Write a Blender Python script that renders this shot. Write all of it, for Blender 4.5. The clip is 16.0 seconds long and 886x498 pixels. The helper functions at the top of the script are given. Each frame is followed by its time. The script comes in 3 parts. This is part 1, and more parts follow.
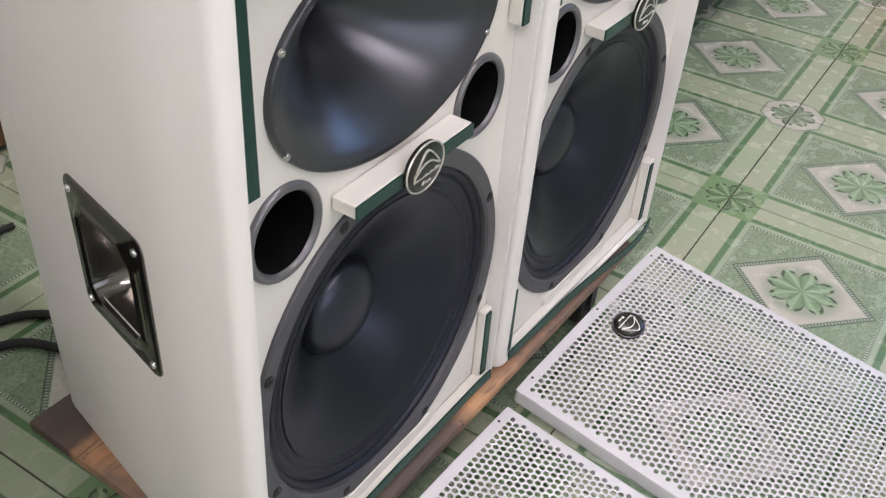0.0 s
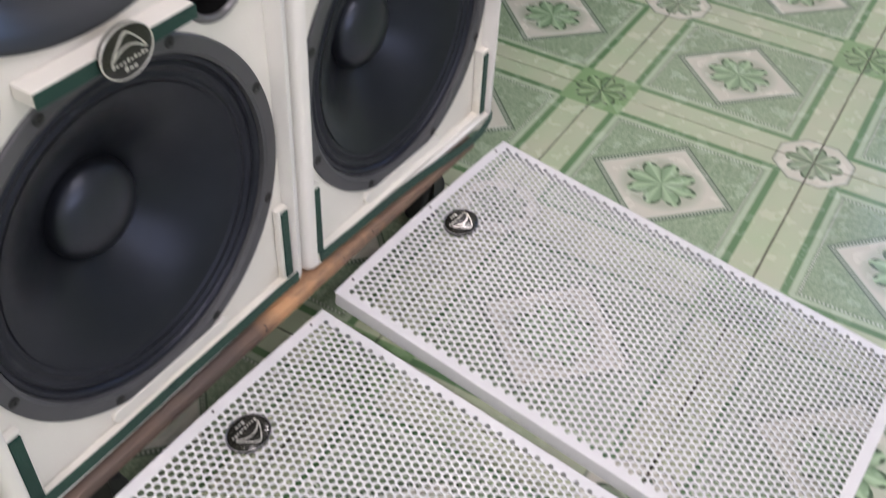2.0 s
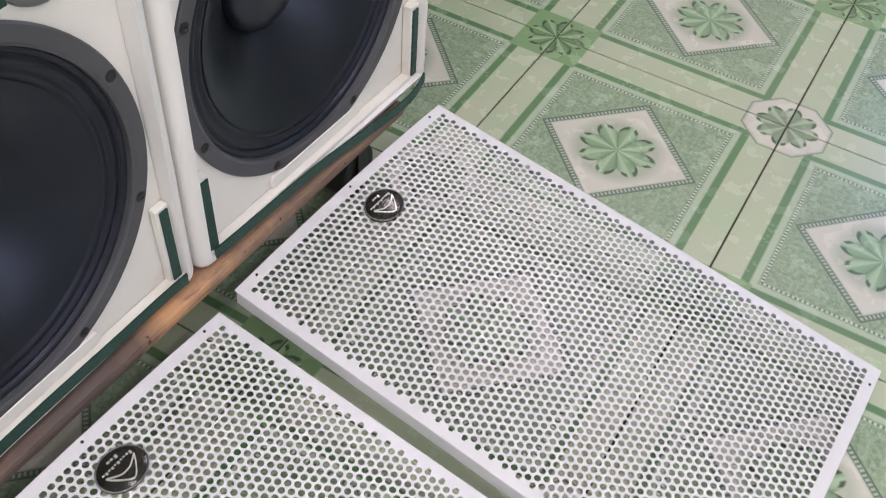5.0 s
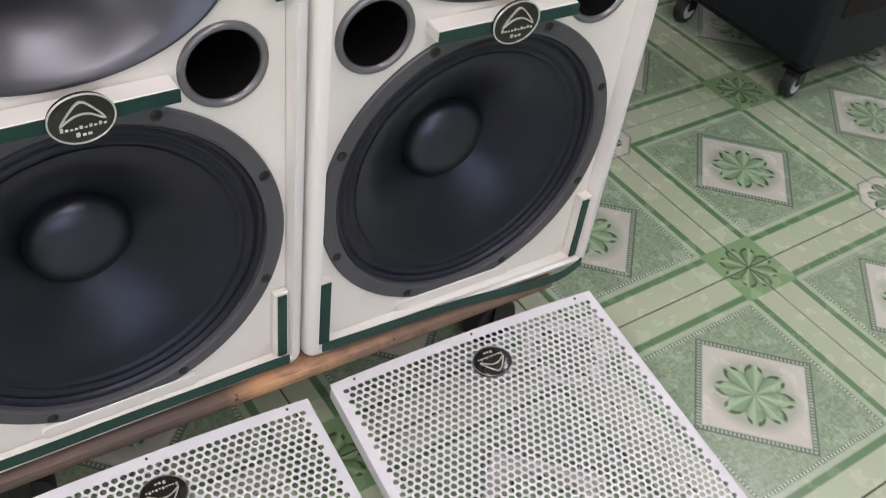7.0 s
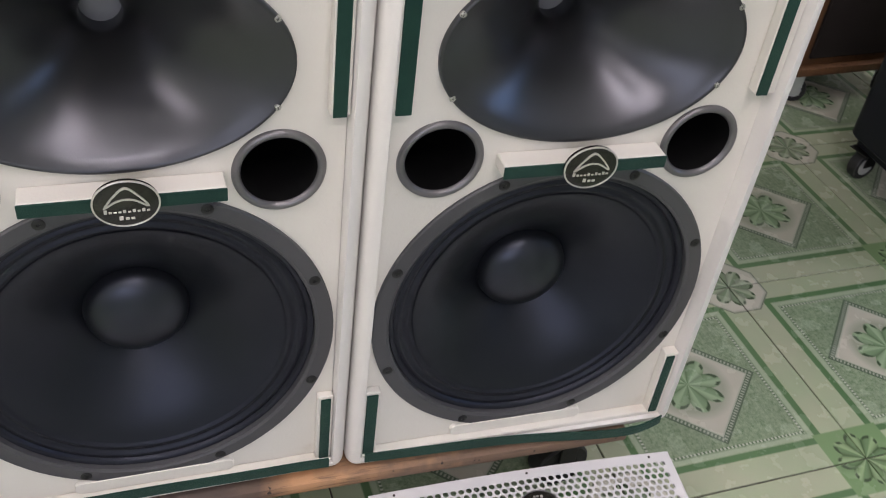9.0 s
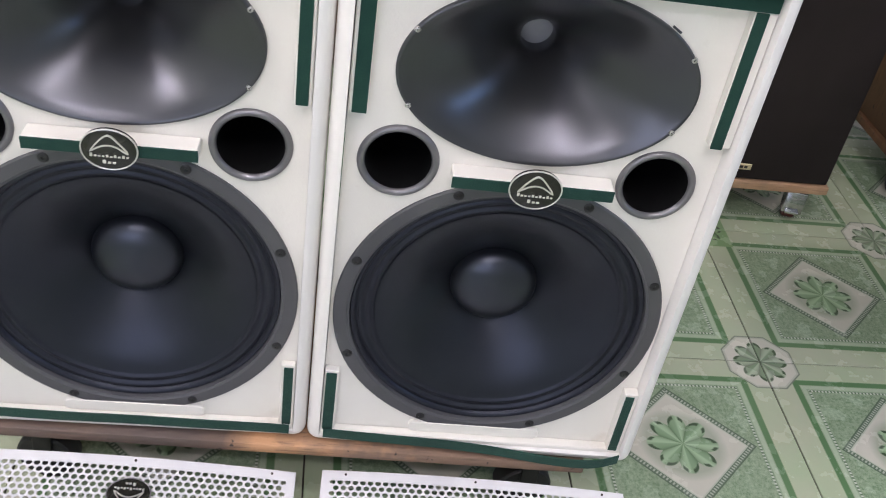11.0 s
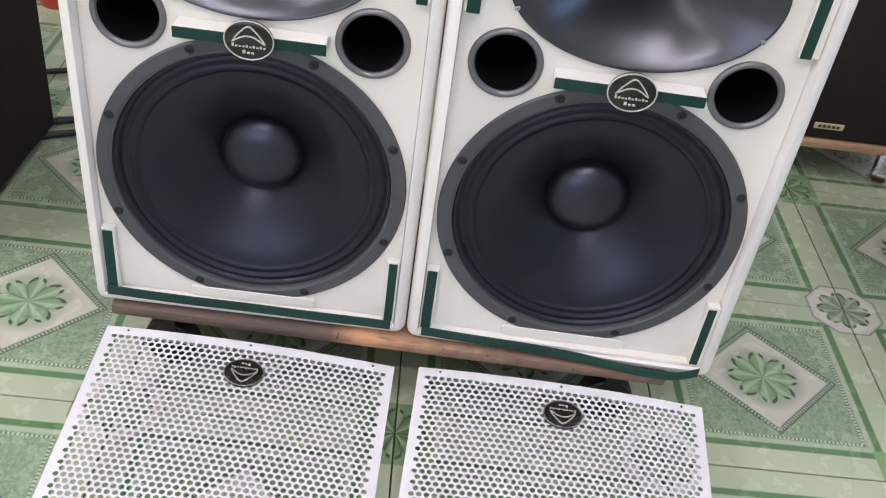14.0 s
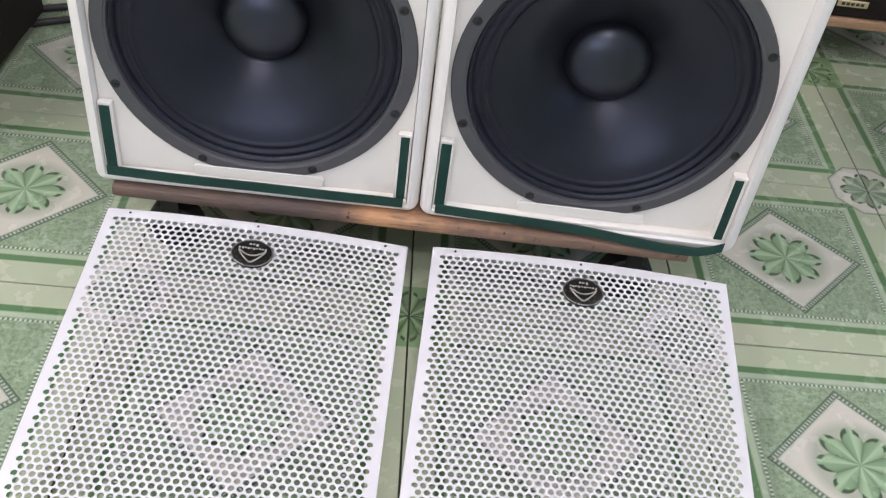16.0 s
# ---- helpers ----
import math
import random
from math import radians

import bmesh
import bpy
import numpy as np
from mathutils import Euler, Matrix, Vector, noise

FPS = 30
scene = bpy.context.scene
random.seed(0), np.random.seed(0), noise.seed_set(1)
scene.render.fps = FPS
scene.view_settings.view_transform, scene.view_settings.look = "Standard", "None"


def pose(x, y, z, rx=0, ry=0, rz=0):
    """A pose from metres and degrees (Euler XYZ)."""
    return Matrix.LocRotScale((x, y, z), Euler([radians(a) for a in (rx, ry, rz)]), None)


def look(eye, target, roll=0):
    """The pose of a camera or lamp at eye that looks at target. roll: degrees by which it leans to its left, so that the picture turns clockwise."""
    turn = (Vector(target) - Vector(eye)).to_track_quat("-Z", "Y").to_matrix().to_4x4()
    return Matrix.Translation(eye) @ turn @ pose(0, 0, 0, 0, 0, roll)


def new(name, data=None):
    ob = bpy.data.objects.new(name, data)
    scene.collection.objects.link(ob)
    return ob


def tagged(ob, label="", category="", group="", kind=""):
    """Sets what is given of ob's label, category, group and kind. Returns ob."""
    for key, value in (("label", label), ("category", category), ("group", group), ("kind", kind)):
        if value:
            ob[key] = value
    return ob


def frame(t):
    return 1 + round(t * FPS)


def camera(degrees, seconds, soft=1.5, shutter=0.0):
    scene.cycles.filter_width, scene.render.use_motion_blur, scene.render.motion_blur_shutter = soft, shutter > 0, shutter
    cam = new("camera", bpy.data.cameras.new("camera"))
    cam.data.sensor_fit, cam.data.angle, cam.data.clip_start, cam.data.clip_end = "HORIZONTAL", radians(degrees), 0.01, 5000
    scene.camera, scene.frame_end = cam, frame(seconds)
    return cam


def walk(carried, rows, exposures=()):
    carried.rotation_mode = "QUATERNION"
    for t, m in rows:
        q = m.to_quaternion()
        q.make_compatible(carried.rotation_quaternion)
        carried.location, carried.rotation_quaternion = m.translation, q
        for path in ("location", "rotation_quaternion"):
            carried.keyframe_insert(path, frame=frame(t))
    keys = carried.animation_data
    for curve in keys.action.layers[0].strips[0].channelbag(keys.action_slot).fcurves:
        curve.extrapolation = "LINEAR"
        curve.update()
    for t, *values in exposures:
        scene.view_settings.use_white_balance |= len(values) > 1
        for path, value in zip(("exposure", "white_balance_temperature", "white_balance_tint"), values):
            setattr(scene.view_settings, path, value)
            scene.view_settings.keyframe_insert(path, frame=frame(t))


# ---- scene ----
cam = camera(48.86, 16.0, 1.0, 0.4)
PATH = [
    (0, (-0.8046, -0.4363, 1.0416), (0.1910, 0.2086, 0.1235), 4.02),
    (0.5, (-0.7813, -0.4604, 1.0678), (0.2212, 0.1901, 0.1612), 4.20),
    (1, (-0.7393, -0.4892, 1.0828), (0.2686, 0.1638, 0.1840), 4.52),
    (1.5, (-0.6897, -0.5552, 1.0575), (0.3127, 0.0942, 0.1502), 4.14),
    (2, (-0.6564, -0.6101, 1.0013), (0.2860, -0.0340, -0.0136), 2.91),
    (2.5, (-0.6439, -0.6568, 0.9813), (0.2644, -0.1143, -0.0820), 1.21),
    (3, (-0.6177, -0.6701, 0.9698), (0.2694, -0.1583, -0.1261), 1.48),
    (5.5, (-0.4077, -0.5599, 0.9791), (0.4508, -0.0520, -0.1412), 6.11),
    (6, (-0.3748, -0.6185, 1.0223), (0.4528, 0.0094, -0.0598), 6.93),
    (6.5, (-0.3750, -0.6984, 1.0554), (0.3545, 0.1002, 0.0161), 9.17),
    (7, (-0.3465, -0.7271, 1.0699), (0.3205, 0.1609, 0.0617), 8.38),
    (7.5, (-0.2859, -0.7202, 1.0576), (0.3259, 0.2214, 0.0631), 8.40),
    (8, (-0.2542, -0.7079, 1.0664), (0.3310, 0.2597, 0.0808), 10.00),
    (8.5, (-0.2323, -0.7224, 1.0838), (0.2786, 0.3122, 0.1254), 8.88),
    (11, (0.0290, -0.8831, 1.1370), (0.1877, 0.3032, 0.2328), 9.70),
    (11.5, (0.0453, -0.9339, 1.1406), (0.1509, 0.2626, 0.2421), 8.87),
    (12, (0.0620, -0.9815, 1.1403), (0.1191, 0.2204, 0.2446), 7.93),
    (12.5, (0.0756, -1.0269, 1.1355), (0.0983, 0.1826, 0.2486), 8.27),
    (13, (0.0534, -1.0149, 1.1280), (0.0695, 0.1983, 0.2459), 8.33),
    (13.5, (0.0310, -1.0148, 1.0988), (0.0499, 0.1894, 0.2045), 8.20),
    (14, (0.0166, -1.0376, 1.0879), (0.0473, 0.1529, 0.1759), 8.51),
    (14.5, (0.0177, -1.0498, 1.0765), (0.0513, 0.1336, 0.1555), 8.30),
    (15, (0.0134, -1.0524, 1.0545), (0.0536, 0.1191, 0.1186), 8.38),
    (15.5, (0.0126, -1.0425, 1.0299), (0.0579, 0.0965, 0.0549), 8.29),
    (16, (0.0062, -1.0353, 1.0017), (0.0519, 0.0788, -0.0016), 8.22),
]
walk(cam, [(t, look(eye, target, roll)) for t, eye, target, roll in PATH],
     [(0, -0.20, 6450, 26), (2.5, -0.20, 6450, 26), (5.5, -0.2, 6400, 26), (6.5, -0.15, 6400, 26), (8.5, -0.42, 6600, 26), (11, 0.08, 6250, 26), (12.5, 0.08, 6250, 26), (16, 0.02, 6250, 26)])

# ---- world, lamps, exposure ----
world = bpy.data.worlds.new("sky")
scene.world = world
world.use_nodes = True
wn = world.node_tree.nodes
sky = wn.new("ShaderNodeTexSky")
sky.sky_type, sky.sun_disc = "NISHITA", False
sky.sun_elevation, sky.sun_rotation = radians(38), radians(60)
world.node_tree.links.new(sky.outputs[0], wn["Background"].inputs[0])
wn["Background"].inputs[1].default_value = 0.12

TILE = 0.4
LAT = pose(0.811, -0.04, 0, 0, 0, 2.3)      # floor grid: a green rosette lies at its origin
U0, U1, V0, V1, ROOM_H = -8, 7, -8, 7, 2.9    # room in whole tiles


def area_lamp(name, m, sx, sy, watts, colour):
    data = bpy.data.lights.new(name, "AREA")
    data.shape, data.size, data.size_y, data.energy, data.color = "RECTANGLE", sx, sy, watts, colour
    ob = new(name, data)
    ob.matrix_world = m
    return ob


TUBES = [(0.30, -1.0, 90, 13), (-0.35, -2.0, 0, 22), (2.3, 0.1, 90, 23), (-2.0, -0.5, 90, 42)]
for tx, ty, turn, watts in TUBES:
    area_lamp("tube_light", pose(tx, ty, ROOM_H - 0.105, 0, 0, turn), 1.2, 0.12, watts, (1.0, 0.97, 0.95))
area_lamp("window_light", LAT @ pose(U1 * TILE - 0.02, -1.2, 2.0, 0, 90, 0), 1.1, 1.3, 15.0, (0.30, 0.58, 1.0))
area_lamp("doorway_light", LAT @ pose(-1.95, V0 * TILE + 0.02, 1.5, 90, 0, 0), 2.1, 1.7, 27, (0.84, 0.915, 1.0))


# ---- materials ----
class Nodes:
    def __init__(self, name, rough=0.5, metal=0.0, spec=0.5):
        self.mat = bpy.data.materials.new(name)
        self.mat.use_nodes = True
        self.t = self.mat.node_tree
        self.b = self.t.nodes["Principled BSDF"]
        self.b.inputs["Roughness"].default_value = rough
        self.b.inputs["Metallic"].default_value = metal
        self.b.inputs["Specular IOR Level"].default_value = spec
        self.co = self.t.nodes.new("ShaderNodeTexCoord").outputs["Object"]

    def put(self, sock, v):
        if hasattr(v, "is_linked"):
            self.t.links.new(v, sock)
        elif isinstance(v, tuple):
            sock.default_value = (*v, 1) if len(v) == 3 and len(sock.default_value) == 4 else v
        else:
            sock.default_value = v

    def m(self, op, a, b=None, c=None):
        n = self.t.nodes.new("ShaderNodeMath")
        n.operation = op
        for i, v in enumerate((a, b, c)):
            if v is not None:
                self.put(n.inputs[i], v)
        return n.outputs[0]

    def mix(self, fac, a, b):
        n = self.t.nodes.new("ShaderNodeMix")
        n.data_type = "RGBA"
        self.put(n.inputs[0], fac), self.put(n.inputs[6], a), self.put(n.inputs[7], b)
        return n.outputs[2]

    def noise(self, scale, detail=3.0, rough=0.55, stretch=None):
        n = self.t.nodes.new("ShaderNodeTexNoise")
        co = self.co
        if stretch:
            v = self.t.nodes.new("ShaderNodeVectorMath")
            v.operation = "MULTIPLY"
            self.put(v.inputs[0], co), self.put(v.inputs[1], stretch)
            co = v.outputs[0]
        self.t.links.new(co, n.inputs["Vector"])
        n.inputs["Scale"].default_value, n.inputs["Detail"].default_value, n.inputs["Roughness"].default_value = scale, detail, rough
        return n.outputs["Fac"]

    def band(self, v, lo, hi):
        """0 below lo, 1 above hi."""
        n = self.t.nodes.new("ShaderNodeMapRange")
        self.put(n.inputs[0], v)
        n.inputs[1].default_value, n.inputs[2].default_value = lo, hi
        return n.outputs[0]

    def bump(self, height, strength, dist):
        n = self.t.nodes.new("ShaderNodeBump")
        n.inputs["Strength"].default_value, n.inputs["Distance"].default_value = strength, dist
        self.put(n.inputs["Height"], height)
        self.t.links.new(n.outputs[0], self.b.inputs["Normal"])

    def axis(self, i):
        n = self.t.nodes.new("ShaderNodeSeparateXYZ")
        self.t.links.new(self.co, n.inputs[0])
        return n.outputs[i]

    def base(self, v):
        self.put(self.b.inputs["Base Color"], v)
        return self.mat


def surface(name, a, b, rough, metal=0.0, big=3.0, fine=180.0, bump=0.15, dist=0.0006, spec=0.5, wear=0.0, wear_col=(0.3, 0.28, 0.25), vary=0.08, stretch=None):
    """Two-tone surface with broad variation, a fine grain in the relief, and worn marks."""
    k = Nodes(name, rough, metal, spec)
    col = k.mix(k.band(k.noise(big, 4, stretch=stretch), 0.3, 0.7), a, b)
    if wear:
        marks = k.band(k.noise(9, 7, 0.7), 0.72 - wear, 0.78 - wear * 0.6)
        col = k.mix(k.m("MULTIPLY", marks, 0.75), col, wear_col)
    g = k.noise(fine, 2)
    k.put(k.b.inputs["Roughness"], k.m("ADD", rough - vary, k.m("MULTIPLY", k.noise(big * 5, 5), 2 * vary)))
    k.bump(g, bump, dist)
    return k.base(col)


WHITE = surface("white_textured_paint", (0.775, 0.75, 0.70), (0.73, 0.71, 0.665), 0.42, big=2.5, fine=420, bump=0.3, dist=0.0005, wear=0.07, wear_col=(0.66, 0.63, 0.56))
CREAM = surface("cream_baffle_paint", (0.765, 0.74, 0.67), (0.70, 0.675, 0.605), 0.5, big=5, fine=350, bump=0.35, dist=0.0006, wear=0.09, wear_col=(0.64, 0.60, 0.52))
GRILLE_WHITE = surface("white_powder_coat", (0.665, 0.665, 0.66), (0.63, 0.63, 0.63), 0.34, big=3, fine=900, bump=0.1, dist=0.0003)
FELT = surface("dark_green_felt", (0.007, 0.036, 0.027), (0.011, 0.05, 0.036), 0.95, big=20, fine=900, bump=0.7, dist=0.001, spec=0.15)
CONE = surface("pressed_paper_cone", (0.006, 0.0068, 0.009), (0.009, 0.0102, 0.013), 0.335, big=14, fine=600, bump=0.15, dist=0.0004, spec=0.44)
CAP = surface("moulded_dust_cap", (0.007, 0.0075, 0.0095), (0.0095, 0.0105, 0.013), 0.33, big=14, fine=600, bump=0.1, dist=0.0004, spec=0.75)
CLOTH = surface("treated_cloth_surround", (0.0075, 0.0078, 0.011), (0.011, 0.0115, 0.0155), 0.40, big=25, fine=800, bump=0.3, dist=0.0004, spec=0.40)
BASKET = surface("grey_cast_frame", (0.058, 0.058, 0.062), (0.074, 0.074, 0.078), 0.42, big=8, fine=500, bump=0.2, dist=0.0004)
HORN = surface("black_moulded_horn", (0.014, 0.014, 0.0145), (0.019, 0.019, 0.0195), 0.30, big=6, fine=700, bump=0.12, dist=0.0003, spec=1.0, vary=0.05)
fuzz = FELT.node_tree.nodes["Principled BSDF"].inputs
fuzz["Sheen Weight"].default_value, fuzz["Sheen Roughness"].default_value = 0.22, 0.5
fuzz["Sheen Tint"].default_value = (0.72, 0.85, 0.74, 1)
for sheen in (CONE, CAP, CLOTH):
    sheen.node_tree.nodes["Principled BSDF"].inputs["Specular Tint"].default_value = (0.74, 0.81, 1.0, 1)
HORN.node_tree.nodes["Principled BSDF"].inputs["Specular Tint"].default_value = (0.88, 0.91, 1.0, 1)
BEZEL = surface("satin_dark_silver", (0.16, 0.155, 0.16), (0.2, 0.195, 0.2), 0.32, 0.6, big=15, fine=500, bump=0.1, dist=0.0002)
TUBE = surface("black_tube", (0.003, 0.003, 0.003), (0.005, 0.005, 0.005), 0.8, spec=0.08)
SCREW_BLACK = surface("black_screw", (0.004, 0.004, 0.004), (0.009, 0.009, 0.009), 0.42, 0.0, big=80)
SCREW = surface("zinc_screw", (0.5, 0.49, 0.47), (0.62, 0.61, 0.58), 0.28, 0.9, big=80)
THROAT = surface("grey_diaphragm", (0.24, 0.24, 0.25), (0.30, 0.30, 0.31), 0.45, 0.1, big=40)
HANDLE = surface("black_chromed_steel", (0.12, 0.113, 0.10), (0.17, 0.16, 0.145), 0.15, 0.95, big=12, fine=600, bump=0.08, dist=0.0003)
BADGE = surface("glossy_black_badge", (0.012, 0.012, 0.009), (0.02, 0.019, 0.014), 0.18, big=40, bump=0.05)
SILVER = surface("brushed_silver", (0.58, 0.56, 0.50), (0.7, 0.68, 0.62), 0.3, 0.55, big=60)
BROWN_CLOTH = surface("dark_brown_grille_cloth", (0.016, 0.012, 0.0105), (0.023, 0.0175, 0.0155), 0.85, big=4, fine=900, bump=0.8, dist=0.001, spec=0.25)
BLACK_PAINT = surface("black_roadcase_paint", (0.009, 0.0105, 0.014), (0.014, 0.016, 0.02), 0.48, big=4, fine=350, bump=0.3, dist=0.0006, spec=0.22)
RUBBER = surface("black_rubber", (0.012, 0.012, 0.012), (0.02, 0.02, 0.02), 0.55, big=30)
STEEL = surface("zinc_plated_steel", (0.66, 0.67, 0.7), (0.76, 0.76, 0.78), 0.38, 0.75, big=25)
CHROME = surface("polished_chrome", (0.42, 0.42, 0.44), (0.55, 0.55, 0.57), 0.14, 1.0, big=40, fine=300, bump=0.1, dist=0.0005)
WHEEL = surface("white_wheel_hub", (0.6, 0.6, 0.58), (0.5, 0.5, 0.49), 0.4, big=30)
RED_RUBBER = surface("red_brown_wheel", (0.075, 0.018, 0.013), (0.11, 0.028, 0.02), 0.5, big=30)
RED = surface("red_plastic", (0.55, 0.06, 0.03), (0.6, 0.09, 0.04), 0.35, big=20)
GOLD = surface("brass_plate", (0.55, 0.46, 0.26), (0.62, 0.53, 0.33), 0.35, 0.4, big=50)
INK = surface("dark_ink", (0.03, 0.025, 0.02), (0.05, 0.04, 0.03), 0.5)
WALL = surface("pale_wall_paint", (0.70, 0.72, 0.66), (0.64, 0.66, 0.6), 0.7, big=1.2, fine=120, bump=0.2, dist=0.001)
CEILING = surface("white_ceiling_paint", (0.78, 0.78, 0.76), (0.74, 0.74, 0.72), 0.8, big=1.5)
GROUT = surface("dark_grout", (0.035, 0.03, 0.022), (0.06, 0.05, 0.035), 0.8, big=8)
PALE_GREEN = surface("pale_green_plastic", (0.4, 0.56, 0.42), (0.46, 0.6, 0.47), 0.4)
FRAME_PAINT = surface("white_frame_paint", (0.72, 0.72, 0.7), (0.66, 0.66, 0.64), 0.45)


def wood(name, dark, mid, light, grey, axis, painted=False):
    k = Nodes(name, 0.55)
    s = (1.5, 22.0, 22.0) if axis == 0 else (22.0, 22.0, 1.5)
    grain = k.noise(3.0, 6, 0.65, s)
    col = k.mix(k.band(grain, 0.3, 0.7), mid, light)
    col = k.mix(k.band(k.noise(12, 5, 0.7, s), 0.53, 0.66), col, dark)
    worn = k.band(k.noise(4.5, 5, 0.6), 0.47, 0.58)
    col = k.mix(k.m("MULTIPLY", worn, 0.85), col, grey)
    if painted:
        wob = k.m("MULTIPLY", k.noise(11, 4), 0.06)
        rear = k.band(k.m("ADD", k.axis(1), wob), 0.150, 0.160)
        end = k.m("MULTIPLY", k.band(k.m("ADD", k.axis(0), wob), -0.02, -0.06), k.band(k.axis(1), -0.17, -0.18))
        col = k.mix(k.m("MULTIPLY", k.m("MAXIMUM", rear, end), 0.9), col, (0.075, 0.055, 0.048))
    spots = k.band(k.noise(70, 2, 0.5), 0.70, 0.74)
    col = k.mix(spots, col, (0.03, 0.02, 0.015))
    k.bump(grain, 0.4, 0.001)
    return k.base(col)


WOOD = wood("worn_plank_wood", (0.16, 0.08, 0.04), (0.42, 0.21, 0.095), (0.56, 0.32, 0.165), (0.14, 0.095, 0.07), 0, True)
BOARD = wood("pale_board_wood", (0.2, 0.1, 0.05), (0.4, 0.23, 0.12), (0.5, 0.32, 0.19), (0.3, 0.2, 0.13), 0)
CABINET_WOOD = wood("brown_cabinet_wood", (0.05, 0.022, 0.01), (0.12, 0.055, 0.022), (0.18, 0.085, 0.035), (0.09, 0.042, 0.02), 2)


def tile_material():
    """Printed glazed tile: banded edge, quarter rosettes in the corners, lozenge with an eight-petalled flower."""
    k = Nodes("green_printed_tile", 0.2)
    sep = k.t.nodes.new("ShaderNodeSeparateXYZ")
    k.t.links.new(k.co, sep.inputs[0])
    x, y = sep.outputs[0], sep.outputs[1]
    ax, ay = k.m("ABSOLUTE", x), k.m("ABSOLUTE", y)
    qx, qy = k.m("SUBTRACT", 0.2, ax), k.m("SUBTRACT", 0.2, ay)
    d, along = k.m("MINIMUM", qx, qy), k.m("MAXIMUM", qx, qy)

    def below(v, limit, soft=0.0012):
        return k.band(v, limit + soft, limit - soft)

    def ring(v, lo, hi, soft=0.0012):
        return k.m("MULTIPLY", below(v, hi, soft), k.band(v, lo - soft, lo + soft))

    def flower(fx, fy, big_r, notch):
        r = k.m("SQRT", k.m("ADD", k.m("MULTIPLY", fx, fx), k.m("MULTIPLY", fy, fy)))
        turn = k.m("DIVIDE", k.m("ARCTAN2", fy, fx), math.pi / 4)
        a = k.m("SUBTRACT", k.m("FRACT", k.m("ADD", turn, 8.5)), 0.5)
        edge = k.m("MULTIPLY", k.m("SUBTRACT", 1.0, k.m("MULTIPLY", k.m("POWER", k.m("ABSOLUTE", a), 2.0), notch)), big_r)
        rel = k.m("DIVIDE", r, edge)
        inside = below(rel, 1.0, 0.03)
        side = k.band(a, -0.06, 0.06)
        fold = k.m("MULTIPLY", k.m("SUBTRACT", k.m("ABSOLUTE", a), 0.0), 2.0)
        crescent = k.m("MULTIPLY", k.m("MULTIPLY", k.band(rel, 0.84, 0.9), inside), k.m("MAXIMUM", k.m("MULTIPLY", k.band(a, 0.06, 0.1), below(a, 0.40, 0.03)), k.m("MULTIPLY", k.band(a, -0.34, -0.3), below(a, -0.12, 0.03))))
        shade = below(k.m("DIVIDE", r, big_r), 1.12, 0.14)
        return inside, side, fold, crescent, shade, rel

    mott = k.noise(150, 5, 0.8)
    brushed = k.noise(60, 4, 0.7, (0.25, 1.6, 1.0))
    cloud = k.noise(14, 4, 0.6)
    field = k.mix(k.band(mott, 0.40, 0.60), (0.135, 0.225, 0.118), (0.300, 0.395, 0.250))
    field = k.mix(k.m("MULTIPLY", k.band(brushed, 0.45, 0.65), 0.4), field, (0.33, 0.415, 0.28))
    field = k.mix(k.m("MULTIPLY", k.band(cloud, 0.4, 0.7), 0.35), field, (0.175, 0.24, 0.145))
    streak = k.noise(6, 4, 0.6, (1.0, 1.0, 1.0))
    strip = k.mix(k.band(streak, 0.35, 0.65), (0.36, 0.45, 0.275), (0.42, 0.45, 0.31))
    col = k.mix(below(d, 0.055), field, strip)
    col = k.mix(ring(d, 0.0425, 0.0545), col, (0.085, 0.195, 0.075))
    col = k.mix(k.m("MULTIPLY", ring(d, 0.0555, 0.064), 0.8), col, (0.39, 0.475, 0.325))
    dots = k.band(k.m("SINE", k.m("MULTIPLY", along, 2 * math.pi / 0.0065)), -0.2, 0.2)
    stitch = ring(d, 0.0665, 0.0705, 0.0008)
    col = k.mix(k.m("MULTIPLY", stitch, 0.85), col, k.mix(dots, (0.10, 0.155, 0.09), (0.52, 0.56, 0.46)))
    # lozenge
    s = k.m("ADD", ax, ay)
    chain = k.band(k.m("SINE", k.m("MULTIPLY", k.m("SUBTRACT", ax, ay), 2 * math.pi / 0.0085)), -0.3, 0.3)
    col = k.mix(below(s, 0.1255), col, k.mix(k.m("MULTIPLY", chain, ring(s, 0.1135, 0.1215)), (0.11, 0.16, 0.105), (0.34, 0.39, 0.30)))
    col = k.mix(ring(s, 0.1228, 0.1255, 0.0008), col, (0.085, 0.135, 0.08))
    pale = k.mix(k.band(cloud, 0.3, 0.7), (0.50, 0.495, 0.40), (0.56, 0.55, 0.46))
    col = k.mix(ring(s, 0.1075, 0.1115, 0.0006), col, (0.40, 0.44, 0.34))
    col = k.mix(below(s, 0.1085), col, pale)
    inside, side, fold, crescent, shade, rel = flower(x, y, 0.0600, 1.35)
    col = k.mix(k.m("MULTIPLY", k.m("MULTIPLY", shade, below(s, 0.107)), 0.55), col, (0.22, 0.27, 0.175))
    petal = k.mix(side, (0.315, 0.455, 0.27), (0.20, 0.325, 0.175))
    petal = k.mix(k.m("MULTIPLY", k.m("POWER", fold, 2.5), 0.85), petal, (0.09, 0.165, 0.075))
    col = k.mix(inside, col, petal)
    col = k.mix(crescent, col, (0.045, 0.085, 0.04))
